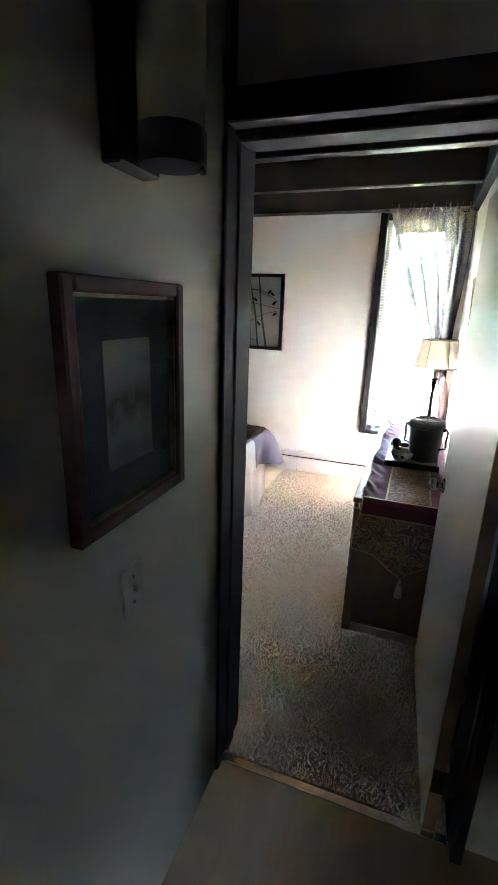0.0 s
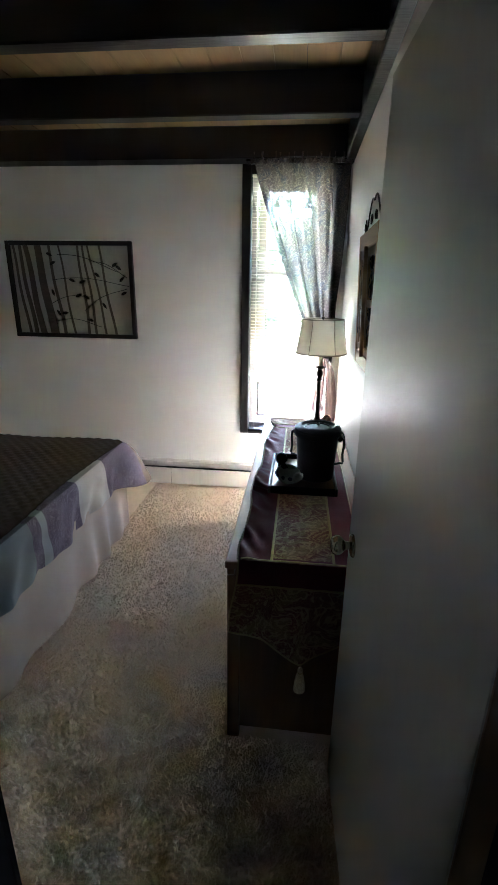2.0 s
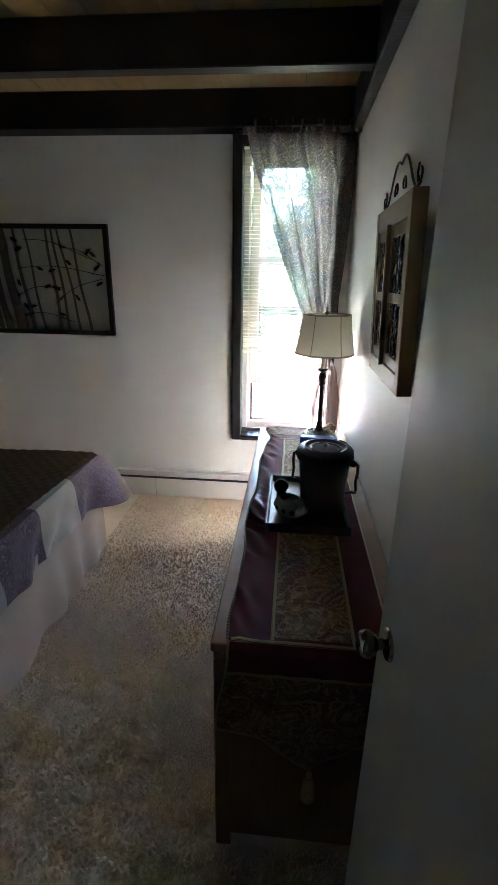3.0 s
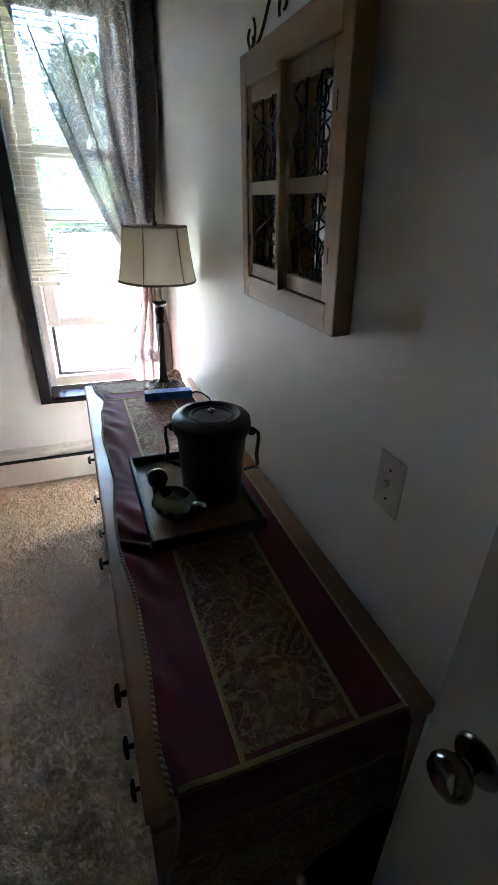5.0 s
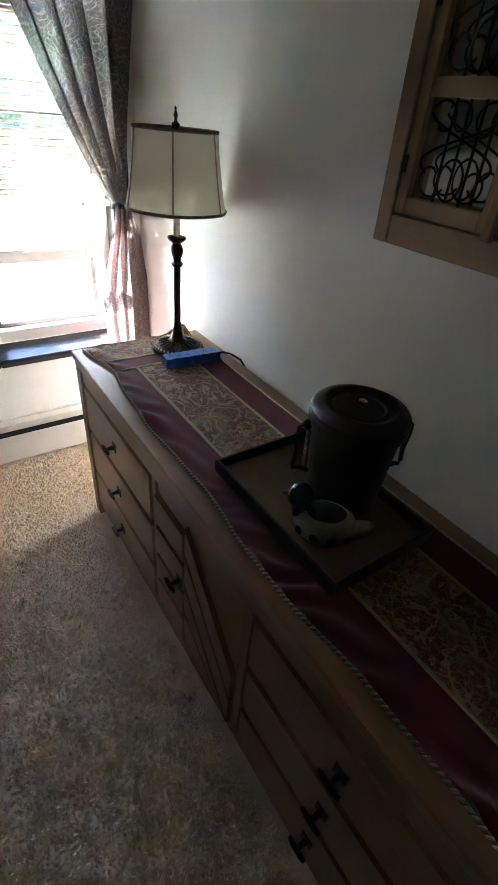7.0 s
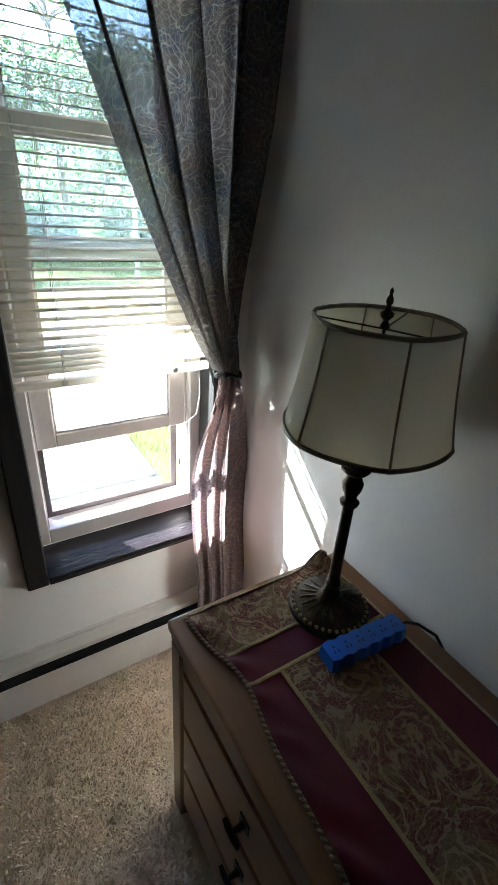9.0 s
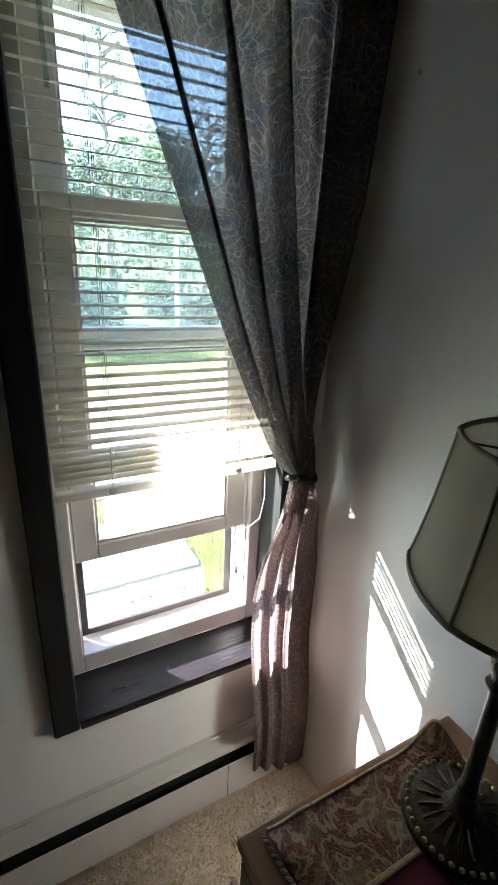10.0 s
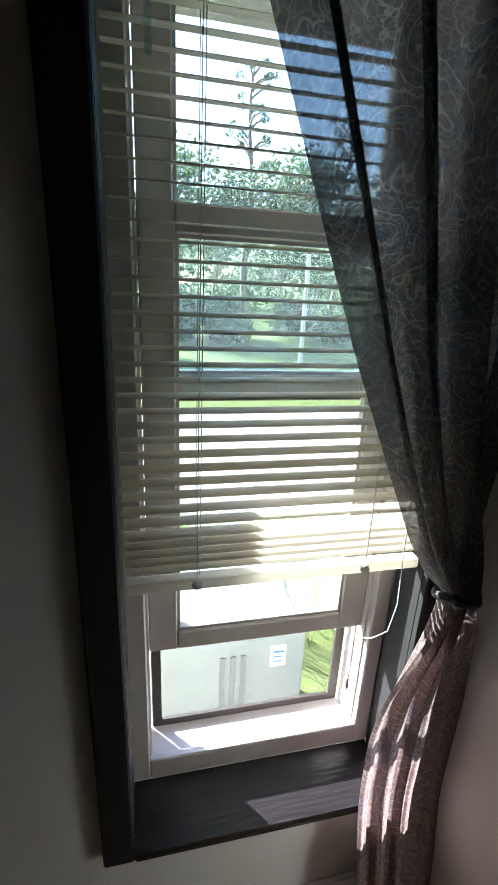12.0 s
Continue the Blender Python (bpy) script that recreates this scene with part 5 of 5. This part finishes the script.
for x0, x1, w in ((-2.15, -2.09, 0.022), (-2.10, -2.04, 0.030), (-2.05, -1.98, 0.045), (-1.96, -1.89, 0.062), (-1.87, -1.80, 0.024), (-1.79, -1.72, 0.016), (-1.64, -1.60, 0.020), (-1.60, -1.54, 0.018), (-1.56, -1.46, 0.016), (-1.48, -1.39, 0.018)):
    bm = bmesh.new()
    ph = rnd.uniform(0, 6)
    ring_a = []
    for i in range(21):
        t = i / 20
        x = lerp(x0, x1, 1 - t) + 0.006 * math.sin(t * 7 + ph)
        ww = w * (0.85 + 0.3 * (1 - t)) * 0.5
        z = lerp(AZ0 + 0.029, AZ1 - 0.029, t)
        ring_a.append([bm.verts.new((x - ww, AY + 0.016, z)), bm.verts.new((x, AY + 0.016 - ww * 0.35, z)), bm.verts.new((x + ww, AY + 0.016, z)), bm.verts.new((x, AY + 0.019, z))])
    for a, b in zip(ring_a, ring_a[1:]):
        for k in range(4):
            bm.faces.new((a[k], a[(k + 1) % 4], b[(k + 1) % 4], b[k]))
    bmesh.ops.recalc_face_normals(bm, faces=bm.faces)
    part("birch_trunk", bm, BARK, art, "", True)
bm = bmesh.new()
for y0, z0, y1, z1 in ((-1.86, 1.62, -1.26, 1.60), (-1.80, 1.80, -1.34, 1.70), (-1.88, 1.45, -1.55, 1.52), (-1.62, 1.40, -1.28, 1.58), (-1.55, 1.75, -1.27, 1.66), (-1.85, 1.32, -1.50, 1.30)):
    tube(bm, [(lerp(y0, y1, t), AY + 0.009, lerp(z0, z1, t) + 0.025 * math.sin(t * 4)) for t in [i / 12 for i in range(13)]], 0.0022, 5)
part("branch", bm, IRON, art)
bm = bmesh.new()
vs = [bm.verts.new(p) for p in ((-0.028, 0, 0), (-0.012, -0.003, 0.011), (0.010, -0.003, 0.010), (0.028, 0, -0.002), (0.008, -0.002, -0.010), (-0.014, -0.002, -0.008), (0, -0.006, 0))]
for i in range(6):
    bm.faces.new((vs[i], vs[(i + 1) % 6], vs[6]))
bmesh.ops.solidify(bm, geom=bm.faces[:], thickness=0.0012)
leaf_mesh = mesh_of(bm, "leaf", IRON)
for x, z, a in ((-1.86, 1.80, 0.4), (-1.84, 1.74, -0.5), (-1.70, 1.62, 0.3), (-1.62, 1.61, -0.4), (-1.86, 1.53, 1.2), (-1.66, 1.51, -0.5), (-1.60, 1.50, 0.4), (-1.83, 1.38, 0.9), (-1.78, 1.38, -0.2), (-1.58, 1.33, 0.2), (-1.36, 1.73, -0.7), (-1.33, 1.71, 0.6), (-1.31, 1.63, -0.8), (-1.30, 1.53, -0.5), (-1.50, 1.66, 0.6), (-1.46, 1.44, 0.9)):
    piece("leaf", leaf_mesh, (x, AY + 0.005, z), art, (0, a, 0))

# ---- bed ----
bed = thing("bed", (-1.9, 2.75, 0), "made double bed with purple striped comforter and beige skirt", "bed")
SKIRT = material("bed_skirt_cloth", (0.42, 0.32, 0.235), 0.85, second=(0.36, 0.27, 0.195), scale=6, fine=400, bump=0.2, sheen=0.2)
LINING = material("brown_lining", (0.12, 0.085, 0.06), 0.8, fine=300, bump=0.2)
EX, EY = -1.10, 3.555


def stripes():
    m = paisley("comforter_stripes", (0.115, 0.075, 0.105), (0.080, 0.052, 0.075), (0.27, 0.22, 0.25), 24, 0.7, 0.4, ring_count=26.0, thin=0.78)
    n, l = m.node_tree.nodes, m.node_tree.links
    b = n["Principled BSDF"]
    woven = b.inputs["Base Color"].links[0].from_socket
    tc, sep, rng, ramp, mix = (n.new("ShaderNode" + k) for k in ("TexCoord", "SeparateXYZ", "MapRange", "ValToRGB", "Mix"))
    l.new(tc.outputs["Object"], sep.inputs[0]), l.new(sep.outputs["Y"], rng.inputs[0])
    rng.inputs[1].default_value, rng.inputs[2].default_value = 1.85 - 2.75, 3.75 - 2.75
    l.new(rng.outputs[0], ramp.inputs[0])
    ramp.color_ramp.interpolation = "CONSTANT"
    e = ramp.color_ramp.elements
    plain = (0.46, 0.42, 0.35, 1)
    e[0].position, e[0].color = 0.0, (0.05, 0.05, 0.06, 0)
    e[1].position, e[1].color = 0.06, (0.20, 0.21, 0.20, 1)
    for p, c in ((0.30, (0, 0, 0, 0)), (0.30, (0, 0, 0, 0)), (0.335, (0.34, 0.34, 0.32, 1)), (0.36, (0, 0, 0, 0)), (0.535, (0.44, 0.39, 0.34, 1)), (0.55, plain), (0.69, (0.44, 0.39, 0.34, 1)), (0.705, (0, 0, 0, 0)), (0.895, (0.16, 0.115, 0.085, 1))):
        x = e.new(p)
        x.color = c
    mix.data_type = "RGBA"
    l.new(ramp.outputs["Alpha"], mix.inputs[0]), l.new(woven, mix.inputs[6]), l.new(ramp.outputs["Color"], mix.inputs[7])
    l.new(mix.outputs[2], b.inputs["Base Color"])
    return m


COMFORTER = stripes()
part("box_spring", box(bmesh.new(), -2.95, 1.80, 0.12, EX - 0.03, EY - 0.03, 0.36, 0.02, 2), SKIRT, bed)
part("mattress", box(bmesh.new(), -2.95, 1.80, 0.362, EX - 0.02, EY - 0.02, 0.575, 0.05, 3), SKIRT, bed)
part("leg", boxes((-1.25, 3.40, 0, -1.20, 3.45, 0.12), bevel=0.002), IRON, bed)
part("leg", boxes((-1.25, 1.9, 0, -1.20, 1.95, 0.12), bevel=0.002), IRON, bed)
part("leg", boxes((-2.9, 3.40, 0, -2.85, 3.45, 0.12), bevel=0.002), IRON, bed)
part("leg", boxes((-2.9, 1.9, 0, -2.85, 1.95, 0.12), bevel=0.002), IRON, bed)


def skirt(u, v):
    """Along the foot, round the far corner, along the far side."""
    s = u * 3.4
    f = 0.016 * math.sin(s * 21 + 2 * math.sin(s * 5)) + 0.006 * math.sin(s * 11 + 1)
    k = v * (1.0 + 0.4 * math.sin(s * 3))
    if s < 1.68:
        return (EX + 0.004 + f * v + 0.02 * k, 1.86 + s, lerp(0.40, 0.004, v))
    return (EX - (s - 1.68), EY - 0.012 + f * v + 0.01 * k, lerp(0.40, 0.004, v))


part("bed_skirt", sheet(skirt, 260, 14), SKIRT, bed, "beige gathered bed skirt to the floor", True)


def comforter(u, v):
    """Edge of the comforter: a strip of the top, over the edge, and the hanging side, round the far corner."""
    s = u * 3.2
    c = 1.66
    if s < c:
        bx, by, ox, oy = EX, 1.88 + s, 1.0, 0.0
    else:
        bx, by, ox, oy = EX - (s - c), 1.88 + c + 0.015, 0.0, 1.0
    near = math.exp(-((s - c) / 0.13) ** 2)
    w = math.exp(-((s - c) / 0.05) ** 2)
    if near > 0.02:
        t = smoothstep(c - 0.12, c + 0.12, s) * math.pi / 2
        ox, oy = math.cos(t), math.sin(t)
        bx, by = min(bx, EX - 0.0 * w), min(by, EY)
    drop = 0.25 + 0.012 * math.sin(s * 3.1 + 0.5) + 0.004 * math.sin(s * 9) + 0.05 * near
    rip = 0.010 * math.sin(s * 17 + 2 * math.sin(s * 3)) + 0.007 * math.sin(s * 37 + 9 * v) + 0.022 * noise.noise(Vector((s * 7, v * 4, 3)))
    if v < 0.4:
        k = v / 0.4
        return (bx - ox * 0.30 * (1 - k) , by - oy * 0.30 * (1 - k), 0.598 + 0.012 * (1 - k) + (0.004 * math.sin(s * 20) + 0.012 * noise.noise(Vector((s * 5, v * 6, 1)))) * k)
    k = (v - 0.4) / 0.6
    out = 0.022 * math.sin(min(1, k * 3) * math.pi / 2) + rip * k + (0.15 * near) * k ** 0.8
    z = 0.598 - drop * (k ** 1.15)
    return (bx + ox * out, by + oy * out, z)


cf = sheet(comforter, 300, 40, 0.0)
part("comforter", cf, COMFORTER, bed, "quilted comforter in purple damask and cream stripes", True)
part("comforter_lining", sheet(lambda u, v: tuple(Vector(comforter(u, 0.45 + 0.54 * v)) - Vector((0.006, 0.006, 0.002))), 300, 20), LINING, bed, "brown underside of the comforter", True)
THROW = material("brown_throw", (0.085, 0.060, 0.040), 0.9, second=(0.040, 0.028, 0.018), scale=40, contrast=0.9, fine=200, bump=0.5, specular=0.1)


def throw(u, v):
    x, y = lerp(-2.95, EX - 0.006 + 0.012 * math.sin(v * 9), u), lerp(1.84, EY + 0.012, v)
    q = 0.0045 * abs(math.sin(x * 45 + y * 45)) * abs(math.sin(x * 45 - y * 45))
    edge = smoothstep(0.985, 1.0, u) * 0.012 + smoothstep(0.97, 1.0, v) ** 2 * 0.06
    return (x, y, 0.618 + q + 0.012 * noise.noise(Vector((x * 2.2, y * 2.2, 1))) + 0.02 * smoothstep(0, 0.5, 1 - abs(v - 0.5) * 2) - edge)


blanket = thing("throw_blanket", (-2.0, 2.7, 0.6), "dark brown quilted throw spread over the bed", "blanket")
part("quilted_top", sheet(throw, 230, 240, 0.006), THROW, blanket, "", True)

# ---- small marks on the wall ----
nail = thing("wall_nail", (RIGHT, 4.12, 1.94), "small pale nail stuck in the painted plaster wall", "nail")
part("nail_head", lathe([(0, 0.004), (0.004, 0.003), (0.0045, 0.0)], (RIGHT - 0.0005, 4.12, 1.94), 10, Matrix.Rotation(-math.pi / 2, 4, "Y")), WHITE_METAL, nail)

# ---- outdoors ----
GROUND_Z = -0.6
GRASS = material("lawn", (0.10, 0.13, 0.03), 0.9, second=(0.06, 0.08, 0.02), scale=0.9, contrast=1, fine=14, bump=0.5, specular=0.2)
structure("ground", boxes((-500, FAR + 0.225, GROUND_Z - 0.2, 500, 900, GROUND_Z)), GRASS, "sunlit uneven lawn reaching to the woods", "lawn")
GRAVEL = material("gravel_drive", (0.22, 0.205, 0.19), 0.9, second=(0.15, 0.14, 0.13), scale=3, contrast=0.9, fine=30, bump=0.6)
structure("road", boxes((-60, 7.6, GROUND_Z - 0.05, 60, 11.6, GROUND_Z + 0.02)), GRAVEL, "pale gravel drive across the lawn", "drive")

BOXPAINT = material("pale_grey_metal", (0.19, 0.205, 0.18), 0.8, specular=0.2, second=(0.16, 0.17, 0.155), scale=4, fine=60, bump=0.1)
unit = thing("utility_cabinet", (-0.25, 5.45, GROUND_Z), "pale grey metal utility cabinet with two lid panels on the lawn", "utility cabinet")
part("cabinet_body", box(bmesh.new(), -0.95, 5.16, GROUND_Z, 0.36, 5.75, 0.19, 0.012, 2), BOXPAINT, unit)
for x0, x1 in ((-0.93, -0.31), (-0.28, 0.34)):
    part("lid_panel", box(bmesh.new(), x0, 5.18, 0.191, x1, 5.73, 0.215, 0.006), BOXPAINT, unit)
VENT = material("vent_shadow_grey", (0.12, 0.125, 0.115), 0.7)
for x in (-0.02, 0.025, 0.07):
    part("vent_slot", boxes((x, 5.153, -0.35, x + 0.022, 5.1598, 0.10)), VENT, unit)
part("paper_label", boxes((0.20, 5.153, 0.02, 0.27, 5.1595, 0.13)), CORD, unit, "small white label")
part("label_bars", boxes((0.21, 5.151, 0.095, 0.26, 5.1528, 0.105), (0.21, 5.151, 0.07, 0.255, 5.1528, 0.078), (0.21, 5.151, 0.045, 0.25, 5.1528, 0.053)), BLUE, unit)

BLADE = see_through(material("grass_blade", (0.17, 0.17, 0.06), 0.7, second=(0.08, 0.11, 0.03), scale=5, bump=0), 0, 0.4)
rnd = random.Random(7)
verts, faces = [], []
for i in range(2600):
    x, y = rnd.uniform(-1.6, 2.0), rnd.choice((rnd.uniform(4.62, 5.1), rnd.uniform(5.8, 7.4), rnd.uniform(5.8, 7.4)))
    h, lean, w = rnd.uniform(0.15, 0.55), rnd.uniform(-0.15, 0.15), rnd.uniform(0.003, 0.007)
    h *= 1.4 if i % 17 == 0 else 0.7
    k = len(verts)
    verts += [(x - w, y, GROUND_Z), (x + w, y, GROUND_Z), (x + lean * 0.4 + w * 0.7, y, GROUND_Z + h * 0.6), (x + lean * 0.4 - w * 0.7, y, GROUND_Z + h * 0.6), (x + lean, y + lean * 0.5, GROUND_Z + h)]
    faces += [(k, k + 1, k + 2, k + 3), (k + 3, k + 2, k + 4)]
me = bpy.data.meshes.new("tall_grass")
me.from_pydata(verts, [], faces)
me.materials.append(BLADE)
tagged(new("tall_grass", me), "tall sunlit seeding grass along the house", "grass", kind="stuff")

TRUNK = material("tree_bark", (0.14, 0.11, 0.085), 0.9, second=(0.08, 0.06, 0.05), scale=3, fine=20, bump=0.6, stretch=(1, 1, 0.3))
FOLIAGE = see_through(material("foliage", (0.055, 0.090, 0.035), 0.75, second=(0.034, 0.060, 0.022), scale=0.5, contrast=1, fine=3, bump=0), 0, 0.35)
CONIFER = see_through(material("conifer_needles", (0.055, 0.085, 0.035), 0.8, second=(0.03, 0.05, 0.02), scale=0.5, fine=3, bump=0), 0, 0.2)


def leaf_cloud(rnd, centres, count, size, verts, faces):
    for i in range(count):
        cx, cy, cz, r = centres[rnd.randrange(len(centres))]
        while True:
            dx, dy, dz = rnd.uniform(-1, 1), rnd.uniform(-1, 1), rnd.uniform(-1, 1)
            d = dx * dx + dy * dy + dz * dz
            if 0.12 < d < 1:
                break
        p = Vector((cx + r * dx, cy + r * dy, cz + r * 0.8 * dz))
        a = Vector((rnd.gauss(0, 1), rnd.gauss(0, 1), rnd.gauss(0, 0.6))).normalized() * size * rnd.uniform(0.6, 1.3)
        b = a.cross(Vector((rnd.gauss(0, 1), rnd.gauss(0, 1), rnd.gauss(0, 1)))).normalized() * size * rnd.uniform(0.3, 0.6)
        k = len(verts)
        verts.extend((p - a, p + b, p + a, p - b))
        faces.append((k, k + 1, k + 2, k + 3))


def tree(x, y, h, rad, seed, leaves=3600, sparse=False):
    rnd = random.Random(seed)
    t = thing("tree", (x, y, GROUND_Z), "leafy green deciduous tree at the edge of the woods" if not sparse else "tall thin tree with a sparse open crown", "tree", "trees beyond the lawn")
    bm = bmesh.new()
    top = h * (0.97 if sparse else 0.72)
    tube(bm, [(x + 0.15 * math.sin(i * 1.3 + seed), y, GROUND_Z + top * i / 8) for i in range(9)], [0.16 * h / 8 * (1 - 0.105 * i) for i in range(9)], 8)
    centres = []
    for i in range(46 if sparse else 15):
        z0 = GROUND_Z + h * rnd.uniform(0.30, 0.95)
        a, l = rnd.uniform(0, 2 * math.pi), rad * (0.75 if sparse else 1) * rnd.uniform(0.45, 1.0) * (1.15 - 0.75 * max(0, (z0 - GROUND_Z) / h - 0.45))
        end = (x + l * math.cos(a), y + l * math.sin(a), z0 + l * 0.45)
        base = (x + 0.15 * math.sin((z0 - GROUND_Z) / top * 8 * 1.3 + seed), y, min(z0, GROUND_Z + top) - 0.25 * l)
        tube(bm, [base, ((base[0] + end[0]) / 2, (base[1] + end[1]) / 2, (base[2] + end[2]) / 2 + 0.08 * l), end], [0.05 * h / 8, 0.03 * h / 8, 0.01], 5)
        centres.append((*end, rad * (0.13 if sparse else rnd.uniform(0.32, 0.5))))
        if not sparse:
            centres.append((lerp(x, end[0], 0.5), lerp(y, end[1], 0.5), end[2] + 0.2, rad * 0.4))
    part("trunk", bm, TRUNK, t)
    verts, faces = [], []
    leaf_cloud(rnd, centres, leaves, 0.15 if not sparse else 0.075, verts, faces)
    me = bpy.data.meshes.new("crown")
    me.from_pydata([tuple(Vector(v) - ORIGIN[t]) for v in verts], [], faces)
    me.materials.append(FOLIAGE if not sparse else CONIFER)
    ob = new("crown", me)
    ob.parent = t


for k, (x, y, h, r) in enumerate(((-5.5, 24, 6.4, 2.4), (-2.2, 27, 7.0, 2.8), (0.6, 25, 6.2, 2.4), (3.4, 28, 7.2, 2.9), (6.2, 26, 6.6, 2.6), (9.3, 29, 7.8, 3.0), (12.5, 27, 7.2, 2.8), (16.0, 30, 8.4, 3.2), (20, 28, 7.6, 3.0), (-9, 28, 7.4, 3.0))):
    tree(x, y, h, r, 11 + k)
tree(5.6, 31, 13.2, 2.0, 40, 4200, True)
tree(1.2, 33, 10.4, 1.6, 41, 2600, True)
tree(12.0, 33, 11.5, 2.0, 42, 3000, True)
rnd = random.Random(3)
verts, faces = [], []
centres = [(rnd.uniform(-70, 110), rnd.uniform(34, 60), GROUND_Z + rnd.uniform(0.6, 7.2), rnd.uniform(1.6, 3.0)) for i in range(620)]
centres += [(rnd.uniform(-30, 50), rnd.uniform(21, 24), GROUND_Z + rnd.uniform(0.2, 1.0), rnd.uniform(0.5, 1.1)) for i in range(160)]
leaf_cloud(rnd, centres, 90000, 0.30, verts, faces)
me = bpy.data.meshes.new("far_woods")
me.from_pydata([tuple(v) for v in verts], [], faces)
me.materials.append(FOLIAGE)
tagged(new("far_woods", me), "dense green woods and brush behind the lawn", "woods", kind="stuff")
post = thing("utility_pole", (4.4, 17.0, GROUND_Z), "pale wooden pole standing on the lawn", "pole")
part("shaft", lathe([(0, 0), (0.07, 0), (0.06, 3.1), (0, 3.12)], (4.4, 17.0, GROUND_Z), 14), material("weathered_pole", (0.42, 0.38, 0.32), 0.85, bump=0.4), post, "", True)

# ---- carpet pile ----
rnd = np.random.RandomState(5)
N = 120000
px, py = rnd.uniform(-1.12, 0.30, N), rnd.uniform(1.17, 4.235, N)
keep = ~((px > -0.165) & (py > 2.03) & (py < 3.76))
px, py = px[keep], py[keep]
N = len(px)
an, le = rnd.uniform(0, 6.283, N), rnd.uniform(0.007, 0.013, N)
ln, w = rnd.uniform(0.001, 0.008, N), rnd.uniform(0.0026, 0.0045, N)


def tufts(x, y, cell, seed):
    """Smooth random heights on a square grid of the given cell."""
    g = np.random.RandomState(seed).uniform(0, 1, (160, 260))
    u, v = (x + 1.3) / cell, (y - 1.0) / cell
    i, j = np.floor(u).astype(int), np.floor(v).astype(int)
    a, b = u - i, v - j
    a, b, i, j = a * a * (3 - 2 * a), b * b * (3 - 2 * b), i % 159, j % 259
    return (g[i, j] * (1 - a) + g[i + 1, j] * a) * (1 - b) + (g[i, j + 1] * (1 - a) + g[i + 1, j + 1] * a) * b


le = le * (0.65 + 0.7 * tufts(px, py, 0.017, 1))
swirl = (tufts(px, py, 0.034, 2) - 0.5) * 0.014
ca, sa = np.cos(an), np.sin(an)
co = np.empty((N, 3, 3))
co[:, 0] = np.stack((px - w * ca, py - w * sa, np.full(N, -0.001)), 1)
co[:, 1] = np.stack((px + w * ca, py + w * sa, np.full(N, -0.001)), 1)
co[:, 2] = np.stack((px - ln * sa + swirl, py + ln * ca + swirl * 0.5, le), 1)
me = bpy.data.meshes.new("carpet_pile")
me.from_pydata(co.reshape(-1, 3).tolist(), [], np.arange(N * 3).reshape(-1, 3).tolist())
me.materials.append(PILE)
tagged(new("carpet_pile", me), "short beige tufted carpet pile", "carpet pile", kind="stuff")
